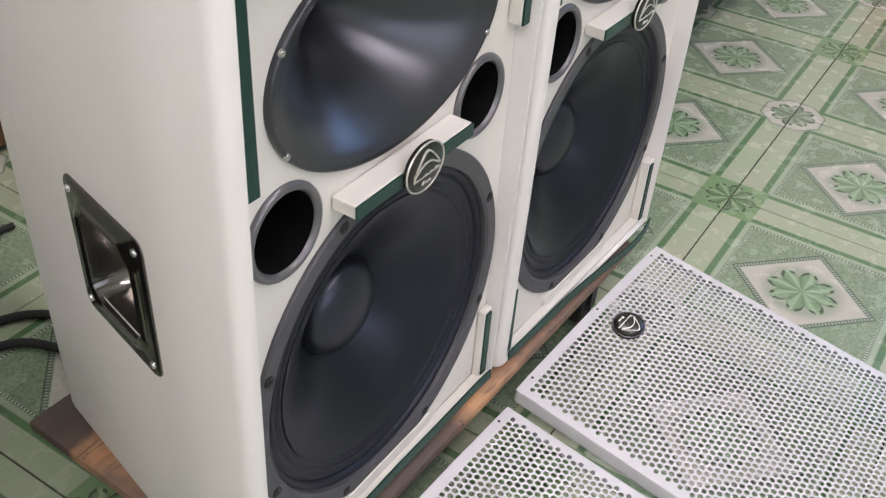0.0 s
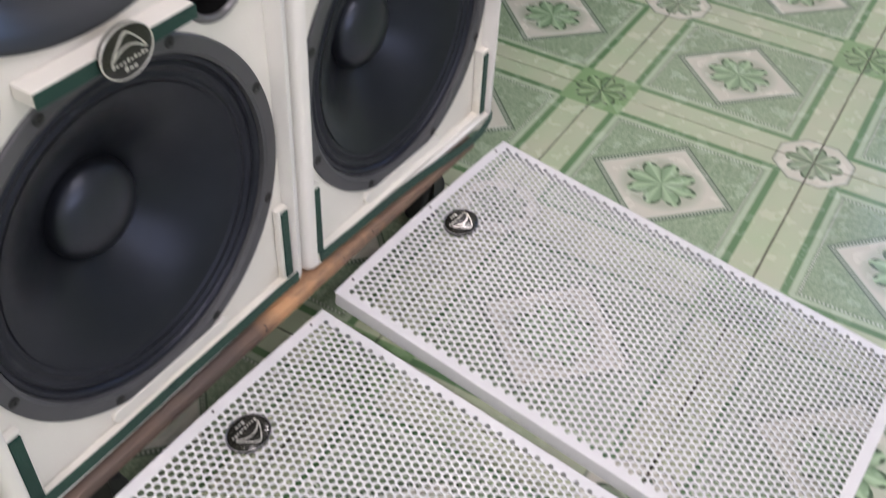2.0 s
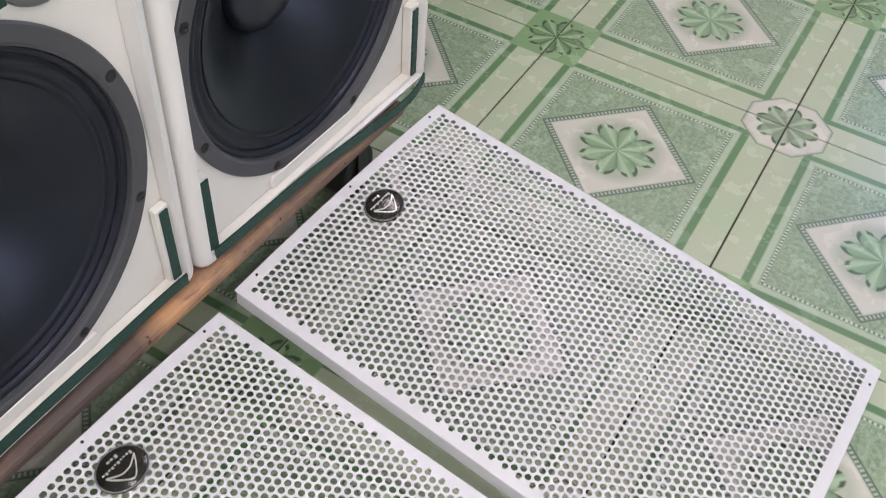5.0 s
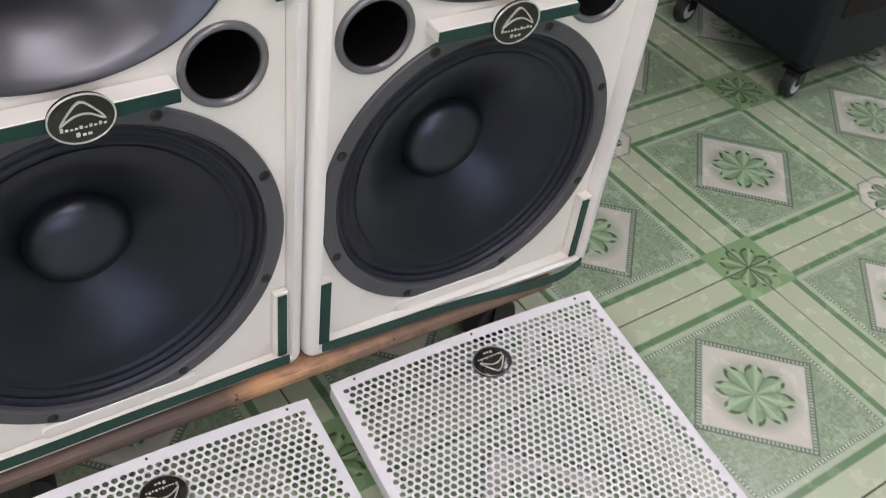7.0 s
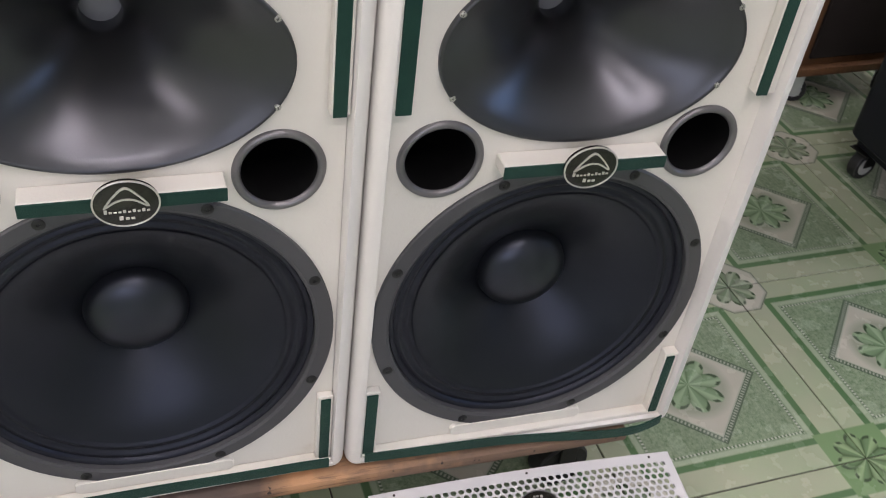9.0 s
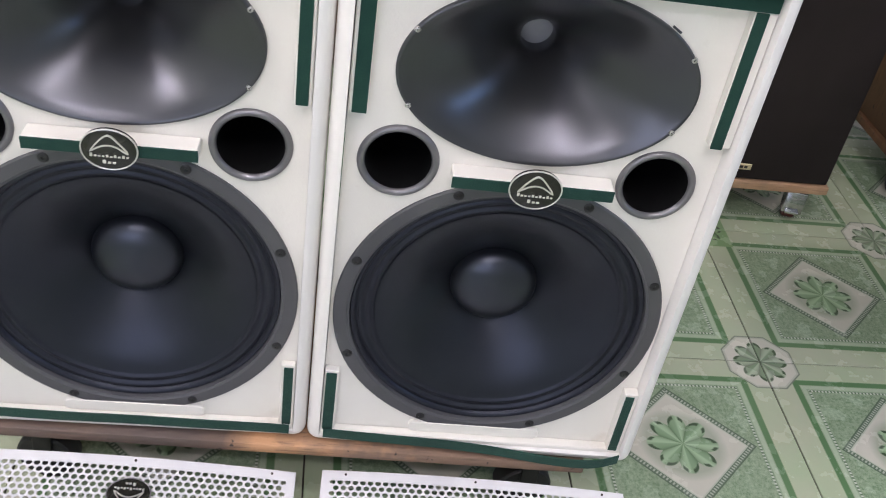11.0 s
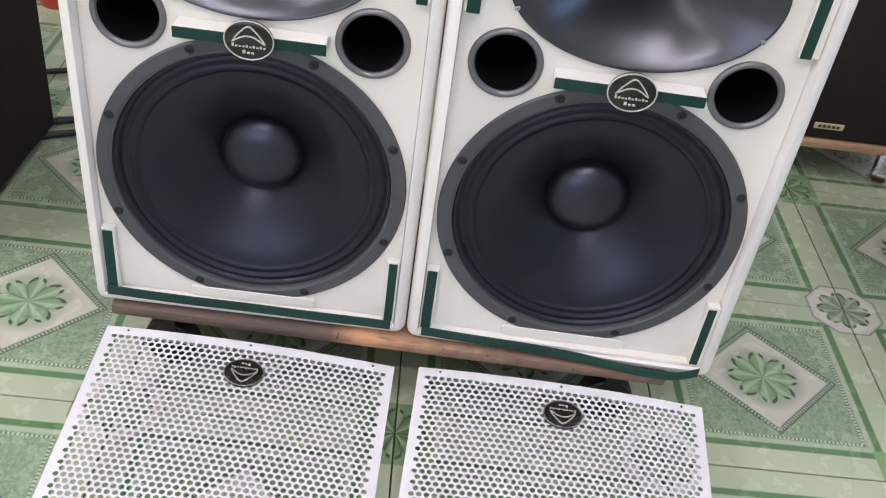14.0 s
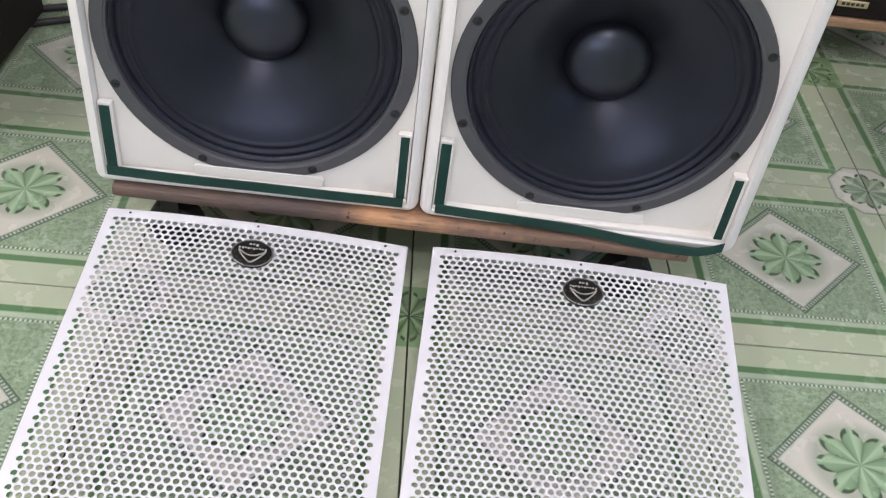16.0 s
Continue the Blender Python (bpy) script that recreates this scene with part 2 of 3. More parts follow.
    # corner rosettes: green squares on one diagonal, pale octagons on the other
    green = k.band(k.m("MULTIPLY", x, y), -0.0001, 0.0001)
    sq = k.m("MULTIPLY", green, below(along, 0.059))
    octo = k.m("MULTIPLY", k.m("SUBTRACT", 1.0, green), k.m("MULTIPLY", below(along, 0.066), below(k.m("ADD", qx, qy), 0.094)))
    octo_in = k.m("MULTIPLY", octo, k.m("MULTIPLY", below(along, 0.060), below(k.m("ADD", qx, qy), 0.086)))
    col = k.mix(sq, col, (0.175, 0.31, 0.13))
    col = k.mix(octo, col, (0.17, 0.20, 0.145))
    octo_line = k.m("MULTIPLY", octo, k.m("MULTIPLY", below(along, 0.0635), below(k.m("ADD", qx, qy), 0.0905)))
    col = k.mix(octo_line, col, (0.42, 0.44, 0.35))
    col = k.mix(octo_in, col, pale)
    ins2, side2, fold2, cres2, shade2, rel2 = flower(qx, qy, 0.0500, 1.1)
    gp = k.mix(side2, (0.27, 0.41, 0.20), (0.14, 0.25, 0.11))
    wp = k.mix(side2, (0.34, 0.42, 0.28), (0.185, 0.27, 0.155))
    gp = k.mix(k.m("MULTIPLY", k.m("POWER", fold2, 2.5), 0.95), gp, (0.05, 0.10, 0.035))
    wp = k.mix(k.m("MULTIPLY", k.m("POWER", fold2, 2.5), 0.85), wp, (0.17, 0.20, 0.14))
    both = k.m("MAXIMUM", sq, octo)
    col = k.mix(k.m("MULTIPLY", ins2, both), col, k.mix(green, wp, gp))
    col = k.mix(k.m("MULTIPLY", cres2, both), col, (0.05, 0.085, 0.04))
    # dust, small scuffs, and tile to tile tone
    info = k.t.nodes.new("ShaderNodeObjectInfo")
    col = k.mix(k.m("MULTIPLY", info.outputs["Random"], 0.10), col, (0.40, 0.39, 0.30))
    col = k.mix(k.m("MULTIPLY", k.band(k.noise(35, 6, 0.75), 0.6, 0.75), 0.22), col, (0.42, 0.42, 0.36))
    hs = k.t.nodes.new("ShaderNodeHueSaturation")
    hs.inputs["Saturation"].default_value = 0.92
    k.put(hs.inputs["Color"], col)
    col = hs.outputs[0]
    k.put(k.b.inputs["Roughness"], k.m("ADD", 0.16, k.m("MULTIPLY", k.noise(22, 5), 0.2)))
    k.bump(mott, 0.05, 0.0004)
    return k.base(col)


TILE_MAT = tile_material()


# ---- mesh helpers ----
def link(name, bm, material, smooth=None):
    me = bpy.data.meshes.new(name)
    if smooth is not None:
        for f in bm.faces:
            f.smooth = True
        for e in bm.edges:
            if len(e.link_faces) == 2 and e.calc_face_angle(0) > radians(smooth):
                e.smooth = False
    bm.normal_update()
    bm.to_mesh(me)
    bm.free()
    me.materials.append(material)
    return new(name, me)


def part(name, bm, material, parent, label="", smooth=35):
    ob = link(name, bm, material, smooth)
    ob.parent = parent
    if label:
        ob["label"] = label
    return ob


def thing(name, m, label, category, group="", kind=""):
    ob = new(name)
    ob.empty_display_size = 0.05
    ob.matrix_world = m
    return tagged(ob, label, category, group, kind)


def add_box(bm, lo, hi, bevel=0.0, seg=2, m=None):
    r = bmesh.ops.create_cube(bm, size=1.0)
    lo, hi = Vector(lo), Vector(hi)
    size, mid = hi - lo, (lo + hi) / 2
    for v in r["verts"]:
        v.co = Vector((v.co.x * size.x, v.co.y * size.y, v.co.z * size.z)) + mid
    verts = r["verts"]
    if bevel:
        edges = list({e for v in verts for e in v.link_edges})
        out = bmesh.ops.bevel(bm, geom=edges, offset=bevel, segments=seg, affect="EDGES", profile=0.5)
        verts = list({v for f in out["faces"] for v in f.verts} | {v for v in verts if v.is_valid})
    if m is not None:
        bmesh.ops.transform(bm, matrix=m, verts=verts)
    return verts


def box(lo, hi, bevel=0.0, seg=2, m=None):
    bm = bmesh.new()
    add_box(bm, lo, hi, bevel, seg, m)
    return bm


def rings(bm, loops, close_first=False, close_last=False):
    """Joins closed loops of points, one after another, with quads."""
    vs = [[bm.verts.new(p) for p in loop] for loop in loops]
    n = len(vs[0])
    for a, b in zip(vs, vs[1:]):
        for i in range(n):
            j = (i + 1) % n
            bm.faces.new((a[i], a[j], b[j], b[i]))
    if close_first:
        bm.faces.new(list(reversed(vs[0])))
    if close_last:
        bm.faces.new(vs[-1])
    return vs


def oval(cx, y, cz, a, b, n, power=2.0):
    out = []
    for i in range(n):
        t = 2 * math.pi * i / n
        c, s = math.cos(t), math.sin(t)
        out.append((cx + a * math.copysign(abs(c) ** (2 / power), c), y, cz + b * math.copysign(abs(s) ** (2 / power), s)))
    return out


def turned(profile, cx, cz, n=72, close_last=False, close_first=False):
    """A body turned about an axis along y: profile of (radius, y)."""
    bm = bmesh.new()
    rings(bm, [oval(cx, y, cz, r, r, n) for r, y in profile], close_first, close_last)
    bmesh.ops.recalc_face_normals(bm, faces=bm.faces)
    return bm


def outward(bm):
    bmesh.ops.recalc_face_normals(bm, faces=bm.faces)
    return bm


def tube_along(points, radius, n=10):
    bm = bmesh.new()
    pts = [Vector(p) for p in points]
    loops = []
    for i, p in enumerate(pts):
        d = (pts[min(i + 1, len(pts) - 1)] - pts[max(i - 1, 0)]).normalized()
        side = d.cross(Vector((0, 0, 1)))
        side = side.normalized() if side.length > 1e-4 else Vector((1, 0, 0))
        up = side.cross(d)
        loops.append([p + radius * (math.cos(2 * math.pi * k / n) * side + math.sin(2 * math.pi * k / n) * up) for k in range(n)])
    rings(bm, loops, True, True)
    return outward(bm)


def smooth_path(points, steps=8):
    p = [Vector(points[0]), *[Vector(q) for q in points], Vector(points[-1])]
    out = []
    for a, b, c, d in zip(p, p[1:], p[2:], p[3:]):
        for s in range(steps):
            t = s / steps
            out.append(0.5 * ((2 * b) + (c - a) * t + (2 * a - 5 * b + 4 * c - d) * t * t + (3 * b - a - 3 * c + d) * t ** 3))
    return out + [p[-1]]


# ---- room ----
def lat_box(u0, v0, z0, u1, v1, z1):
    return box((u0, v0, z0), (u1, v1, z1), m=LAT)


RU0, RU1, RV0, RV1 = U0 * TILE, U1 * TILE, V0 * TILE, V1 * TILE
floor = tagged(link("floor", lat_box(RU0, RV0, -0.12, RU1, RV1, -0.003), GROUT), "glazed green patterned ceramic tile floor with dark grout joints", "floor", kind="structure")
for nm, c in (("wall_west", (RU0 - 0.15, RV0 - 0.15, 0, RU0, RV1 + 0.15, ROOM_H)), ("wall_north", (RU0, RV1, 0, RU1, RV1 + 0.15, ROOM_H))):
    tagged(link(nm, lat_box(*c), WALL), "plain pale painted plaster wall", "wall", kind="structure")
bm = bmesh.new()
WV0, WV1, WZ0, WZ1 = -1.9, -0.5, 1.40, 2.60
for c in ((RV0 - 0.15, 0, WV0, ROOM_H), (WV1, 0, RV1 + 0.15, ROOM_H), (WV0, 0, WV1, WZ0), (WV0, WZ1, WV1, ROOM_H)):
    add_box(bm, (RU1, c[0], c[1]), (RU1 + 0.15, c[2], c[3]), m=LAT)
tagged(link("wall_east", bm, WALL), "pale painted plaster wall with a window opening", "wall", kind="structure")
tagged(link("ceiling", lat_box(RU0 - 0.15, RV0 - 0.15, ROOM_H, RU1 + 0.15, RV1 + 0.15, ROOM_H + 0.1), CEILING), "plain white painted ceiling", "ceiling", kind="structure")
bm = bmesh.new()
for c in ((RU0, 0, -3.0, ROOM_H), (-0.9, 0, RU1, ROOM_H), (-3.0, 2.35, -0.9, ROOM_H)):
    add_box(bm, (c[0], RV0 - 0.15, c[1]), (c[2], RV0, c[3]), m=LAT)
tagged(link("wall_south", bm, WALL), "pale painted plaster wall with a wide open doorway", "wall", kind="structure")
tagged(link("ground", lat_box(RU0 - 8, RV0 - 12, -0.14, RU1 + 8, RV0, -0.01), GROUT), "plain grey yard outside the doorway", "ground", kind="structure")
win = thing("window_1", LAT @ pose(RU1 + 0.06, (WV0 + WV1) / 2, WZ0), "white framed window in the side wall", "window", kind="structure")
hw, hh = (WV1 - WV0) / 2, WZ1 - WZ0
bm = bmesh.new()
for lo, hi in (((-0.03, -hw, 0), (0.03, -hw + 0.05, hh)), ((-0.03, hw - 0.05, 0), (0.03, hw, hh)), ((-0.03, -hw + 0.05, 0), (0.03, hw - 0.05, 0.05)), ((-0.03, -hw + 0.05, hh - 0.05), (0.03, hw - 0.05, hh)), ((-0.025, -0.025, 0.05), (0.025, 0.025, hh - 0.05))):
    add_box(bm, lo, hi, 0.004, 1)
part("window_frame", bm, FRAME_PAINT, win)
for nm, tx, ty, turn in [("ceiling_light", *t[:3]) for t in TUBES]:
    lamp = thing(nm, pose(tx, ty, ROOM_H, 0, 0, turn), "white fluorescent batten light on the ceiling", "ceiling light", group="ceiling lights")
    part("housing", box((-0.63, -0.045, -0.06), (0.63, 0.045, 0), 0.006), FRAME_PAINT, lamp)
    bm = bmesh.new()
    rings(bm, [[(xx, 0.014 * math.cos(a), -0.078 + 0.014 * math.sin(a)) for a in [2 * math.pi * i / 16 for i in range(16)]] for xx in (-0.6, 0.6)], True, True)
    glow = Nodes("tube_glow")
    glow.put(glow.b.inputs["Emission Color"], (1.0, 0.97, 0.93))
    glow.put(glow.b.inputs["Emission Strength"], 38.0)
    part("tube", outward(bm), glow.base((0.8, 0.8, 0.8)), lamp)


# ---- white loudspeakers ----
Z0, Z1, YF, YB, HALF = 0.1305, 0.828, -0.0150, 0.376, 0.2206
YTOP = -0.0265      # the rim stands deeper at the top
YBAF, RIM = 0.0015, 0.0165
WZ, HZ, PZ = 0.3600 - Z0, 0.686 - Z0, 0.5725 - Z0
WR, HX = 0.2003, -0.0015


def rounded_rect(x0, z0, x1, z1, r, n=5):
    pts = []
    for cx, cz, a0 in ((x1 - r, z1 - r, 0), (x0 + r, z1 - r, 90), (x0 + r, z0 + r, 180), (x1 - r, z0 + r, 270)):
        for i in range(n + 1):
            a = radians(a0 + 90 * i / n)
            pts.append((cx + r * math.cos(a), cz + r * math.sin(a)))
    return pts


def shell_mesh(right_bottom):
    H = Z1 - Z0
    plan = [(-HALF, YF), (HALF, YF), (HALF, 0.055), (HALF - 0.077, YB), (-HALF + 0.077, YB), (-HALF, 0.055)]
    bm = bmesh.new()
    rings(bm, [[(x, y, z) for x, y in plan] for z in (0, H)], True, True)
    for v in bm.verts:
        if v.co.y < 0 and v.co.z > 0.1:
            v.co.y = YTOP
        elif v.co.y < 0 and v.co.x > 0:
            v.co.y = right_bottom
    outward(bm)
    bmesh.ops.bevel(bm, geom=[e for e in bm.edges], offset=0.0160, segments=6, affect="EDGES", profile=0.5)
    for side in (-1, 1):
        along = Vector((-side * 0.077, YB - 0.055, 0)).normalized()
        mid = Vector((side * (HALF - 0.077 * (0.159 - 0.055) / (YB - 0.055)), 0.159, 0.481 - Z0))

        def flank():
            return [f for f in bm.faces if f.normal.x * side > 0.9 and 0.1 < f.normal.y < 0.4]
        for co, no in ((mid + along * 0.052, along), (mid - along * 0.052, along), (mid + Vector((0, 0, 0.047)), Vector((0, 0, 1))), (mid - Vector((0, 0, 0.047)), Vector((0, 0, 1)))):
            fs = flank()
            bmesh.ops.bisect_plane(bm, geom=fs + list({e for f in fs for e in f.edges}) + list({v for f in fs for v in f.verts}), plane_co=co, plane_no=no)
        hole = [f for f in flank() if (f.calc_center_median() - mid).length < 0.02]
        bmesh.ops.delete(bm, geom=hole, context="FACES_ONLY")
    front = max((f for f in bm.faces if f.normal.y < -0.98), key=lambda f: f.calc_area())
    bmesh.ops.inset_individual(bm, faces=[front], thickness=0.0006, depth=-0.0006)
    res = bmesh.ops.extrude_face_region(bm, geom=[front])
    vs = [g for g in res["geom"] if isinstance(g, bmesh.types.BMVert)]
    for v in vs:
        v.co.y = YBAF + 0.012
    new_faces = [g for g in res["geom"] if isinstance(g, bmesh.types.BMFace)]
    bmesh.ops.delete(bm, geom=[f for f in [front] if f.is_valid] + new_faces, context="FACES_ONLY")
    return bm


def baffle_mesh():
    H = Z1 - Z0
    bm = bmesh.new()

    def loop(pts):
        vs = [bm.verts.new((x, YBAF, z)) for x, z in pts]
        es = [bm.edges.new((a, b)) for a, b in zip(vs, vs[1:] + vs[:1])]
        return es
    i = RIM + 0.0006
    edges = loop([(-HALF + i, i), (HALF - i, i), (HALF - i, H - i), (-HALF + i, H - i)])
    holes = []
    holes += loop([(0.186 * math.cos(t), WZ + 0.186 * math.sin(t)) for t in np.linspace(0, 2 * math.pi, 64, endpoint=False)])
    holes += loop([(HX + 0.150 * math.cos(t), HZ + 0.0935 * math.sin(t)) for t in np.linspace(0, 2 * math.pi, 64, endpoint=False)])
    for sx in (-1, 1):
        holes += loop([(HX + sx * 0.1430 + 0.037 * math.cos(t), PZ + 0.037 * math.sin(t)) for t in np.linspace(0, 2 * math.pi, 32, endpoint=False)])
    bmesh.ops.triangle_fill(bm, use_beauty=True, edges=edges + holes)
    outward(bm)
    if sum(f.normal.y for f in bm.faces) > 0:
        bmesh.ops.reverse_faces(bm, faces=bm.faces)
    res = bmesh.ops.extrude_edge_only(bm, edges=[e for e in bm.edges if e.is_boundary])
    for g in res["geom"]:
        if isinstance(g, bmesh.types.BMVert):
            g.co.y = YBAF + 0.016
    return bm


def screw_mesh(cx, y, cz, r, h, cross=True):
    prof = [(r, y), (r, y - h * 0.45), (r * 0.8, y - h * 0.85), (r * 0.5, y - h), (r * 0.32, y - h), (r * 0.22, y - h * 0.45)]
    return turned(prof, cx, cz, 12, close_last=True)


def badge_parts(parent, m, rim=None):
    """Oval badge with a silver rim, an arrow-shaped emblem and a bar in place of the lettering, lying in x and z."""
    a, b = 0.0283, 0.0238
    bm = bmesh.new()
    prof = [(1.0, 0.003), (1.0, -0.001), (0.9, -0.002), (0.6, -0.0028), (0.25, -0.0032)]
    rings(bm, [oval(0, y, 0, a * s, b * s, 40) for s, y in prof], True, True)
    bmesh.ops.transform(outward(bm), matrix=m, verts=bm.verts)
    disc = part("badge", bm, BADGE, parent, "oval glossy black badge with a silver rim")
    bm = bmesh.new()
    loops = []
    for i in range(48):
        t = 2 * math.pi * i / 48
        c, s = math.cos(t), math.sin(t)
        loops.append([((a + 0.0009 * math.cos(q)) * c, -0.0012 + 0.0011 * math.sin(q), (b + 0.0009 * math.cos(q)) * s) for q in [2 * math.pi * k / 8 for k in range(8)]])
    loops.append(loops[0])
    rings(bm, loops)
    bmesh.ops.remove_doubles(bm, verts=bm.verts, dist=1e-6)
    bmesh.ops.transform(outward(bm), matrix=m, verts=bm.verts)
    part("rim", bm, rim or SILVER, disc)
    bm = bmesh.new()
    arrow = [Vector(p) for p in ((-0.0190, -0.0022), (0.0, 0.0180), (0.0190, -0.0022), (0.0, 0.0062))]
    out_l, inner, wide = [], [], []
    for p in smooth_path([(*q, 0) for q in (arrow[0], (arrow[0] + arrow[1]) / 2 + Vector((-0.0015, 0.0012)), arrow[1], (arrow[1] + arrow[2]) / 2 + Vector((0.0015, 0.0012)), arrow[2], Vector((0.008, 0.0045)), arrow[3], Vector((-0.008, 0.0045)), arrow[0])], 4)[:-1]:
        out_l.append(Vector((p.x, p.y)))
    k = len(out_l)
    for i in range(k):
        d = (out_l[(i + 1) % k] - out_l[i - 1]).normalized()
        nrm = Vector((d.y, -d.x))
        inner.append(out_l[i] - nrm * 0.0007)
        wide.append(out_l[i] + nrm * 0.0008)
    loops2 = [[(p.x, -0.0042, p.y) for p in inner], [(p.x, -0.0022, p.y) for p in inner]]
    loops = [[(p.x, -0.0022, p.y) for p in wide], [(p.x, -0.0042, p.y) for p in wide], *loops2]
    rings(bm, loops)
    bmesh.ops.transform(outward(bm), matrix=m, verts=bm.verts)
    part("emblem", bm, SILVER, disc)
    bm = bmesh.new()
    for i in range(10):
        x, tall = -0.0192 + 0.0040 * i, (0.0042, 0.0022, 0.0019, 0.0020, 0.0032, 0.0019, 0.0032, 0.0020, 0.0034, 0.0019)[i]
        add_box(bm, (x, -0.0036, -0.0082), (x + 0.0027, -0.0016, -0.0082 + tall), 0.0003, 1)
    for x, tall in ((-0.0068, 0.0042), (-0.0016, 0.0025), (0.0030, 0.0025)):
        add_box(bm, (x, -0.0036, -0.0158), (x + 0.0034, -0.0012, -0.0158 + tall), 0.0003, 1)
    bmesh.ops.transform(bm, matrix=m, verts=bm.verts)
    part("lettering_bar", bm, SILVER, disc)
    return disc


def ribbon(points, height, thick):
    """A strip of felt on edge: follows the points, with its height along z."""
    bm = bmesh.new()
    loops = []
    for p in smooth_path(points, 6):
        loops.append([(p.x, p.y, p.z - height / 2), (p.x, p.y - thick, p.z - height / 2), (p.x, p.y - thick, p.z + height / 2), (p.x, p.y, p.z + height / 2)])
    rings(bm, loops, True, True)
    return outward(bm)


def loudspeaker(cx, cy, turn, label, bottom_felt, right_low, up_right, low_fy=-0.0085, right_bottom=YF):
    sp = thing("loudspeaker", pose(cx, cy, Z0, 0, 0, turn), label, "loudspeaker", group="pair of white loudspeakers")
    shell = part("cabinet", shell_mesh(right_bottom), WHITE, sp, "white textured cabinet with rounded edges", 50)
    part("baffle", baffle_mesh(), CREAM, sp, "cream painted front board", 30)
    # woofer
    prof = [(WR, YBAF), (WR, -0.0015), (WR - 0.0015, -0.003), (0.1845, -0.003), (0.1832, -0.0018), (0.1810, -0.0012), (0.1800, 0.003), (0.1800, 0.02)]
    woofer = part("woofer", turned(prof, 0, WZ, 96), BASKET, sp, "fifteen inch woofer with a grey metal frame", 30)
    prof = [(0.1803, 0.0055), (0.1790, 0.0036), (0.1752, 0.0040), (0.1738, 0.0058)]
    for i in range(1, 37):
        s = i / 36
        prof.append((0.1730 - 0.0230 * s, 0.0072 + 0.0035 * s + 0.0011 * math.cos(2 * math.pi * 2 * s)))
    prof.append((0.1485, 0.0125))
    part("surround", turned(prof, 0, WZ, 96), CLOTH, woofer, "black corrugated cloth surround", 60)
    prof = [(0.1500, 0.0108)]
    for i in range(1, 25):
        s = i / 24
        prof.append((0.1497 - 0.0957 * s, 0.0112 + 0.0615 * (0.35 * s + 0.65 * s ** 1.6)))
    part("cone", turned(prof, 0, WZ, 96), CONE, woofer, "bluish black paper cone", 60)
    prof = [(0.0560, 0.0735), (0.0545, 0.0670)] + [(0.0540 * math.cos(q), 0.0665 - 0.024 * math.sin(q)) for q in np.linspace(0.12, math.pi / 2 - 0.06, 10)]
    part("dust_cap", turned(prof, 0, WZ, 64, close_last=True), CAP, woofer, "domed black dust cap", 60)
    for k in range(8):
        a = radians(22.5 + 45 * k)
        part("screw", screw_mesh(0.1923 * math.cos(a), -0.0028, WZ + 0.1923 * math.sin(a), 0.0062, 0.0016), SCREW_BLACK, woofer, "recessed black screw")
    # horn
    loops = [oval(0, YBAF, HZ, 0.1575, 0.1005, 96), oval(0, -0.002, HZ, 0.1575, 0.1005, 96), oval(0, -0.0042, HZ, 0.1565, 0.0995, 96), oval(0, -0.0045, HZ, 0.1545, 0.0975, 96), oval(0, -0.003, HZ, 0.1525, 0.0955, 96)]
    for i in range(1, 31):
        s = i / 30
        w = (1 - s)
        a = 0.0190 + 0.1325 * (0.62 * w ** 1.15 + 0.38 * w ** 3.2)
        b = 0.0190 + 0.0755 * (0.72 * w ** 1.1 + 0.28 * w ** 2.6)
        loops.append(oval(0, -0.003 + 0.113 * (s ** 1.05), HZ, a, b, 96, 2.0 + 0.5 * math.sin(math.pi * min(1, s * 1.15)) ** 2))
    loops += [oval(0, 0.142, HZ, 0.0195, 0.0195, 96)]
    bm = bmesh.new()
    rings(bm, loops)
    bmesh.ops.translate(bm, vec=(HX, 0, 0), verts=bm.verts)
    horn = part("horn", outward(bm), HORN, sp, "wide oval black horn flare", 60)
    part("throat", turned([(0.0215, 0.1285), (0.012, 0.127), (0.004, 0.1265)], HX, HZ, 32, True), THROAT, horn, "grey driver diaphragm")
    for sx in (-1, 1):
        for sz in (-1, 1):
            part("screw", screw_mesh(HX + sx * 0.1405, -0.0028, HZ + sz * 0.0425, 0.0034, 0.0024), SCREW, horn, "shiny domed screw")
    # ports
    for sx in (-1, 1):
        prof = [(0.0448, YBAF), (0.0448, 0.001), (0.0438, -0.0018), (0.0415, -0.0034), (0.0390, -0.0032), (0.0368, -0.0012), (0.0360, 0.0015)]
        port = part("port", turned(prof, HX + sx * 0.1430, PZ, 56), BEZEL, sp, "round bass port with a dark silver bezel", 60)
        part("tube", turned([(0.0361, 0.001), (0.0350, 0.004), (0.0350, 0.14), (0.02, 0.141), (0.005, 0.141)], HX + sx * 0.1430, PZ, 40, True), TUBE, port)
    # grille battens with felt
    FY = -0.0134
    xi = HALF - RIM - 0.001

    def batten(lo, hi, flo, fhi, label="white batten faced with green felt", fy=FY):
        b = part("batten", box((lo[0], fy, lo[1]), (hi[0], YBAF - 0.0005, hi[1]), 0.0012, 1), CREAM, sp, label)
        part("felt", box((flo[0], fy - 0.0022, flo[1]), (fhi[0], fy + 0.0002, fhi[1]), 0.0006, 1), FELT, b, "dark green felt strip")
        return b
    top = Z1 - Z0 - RIM - 0.001
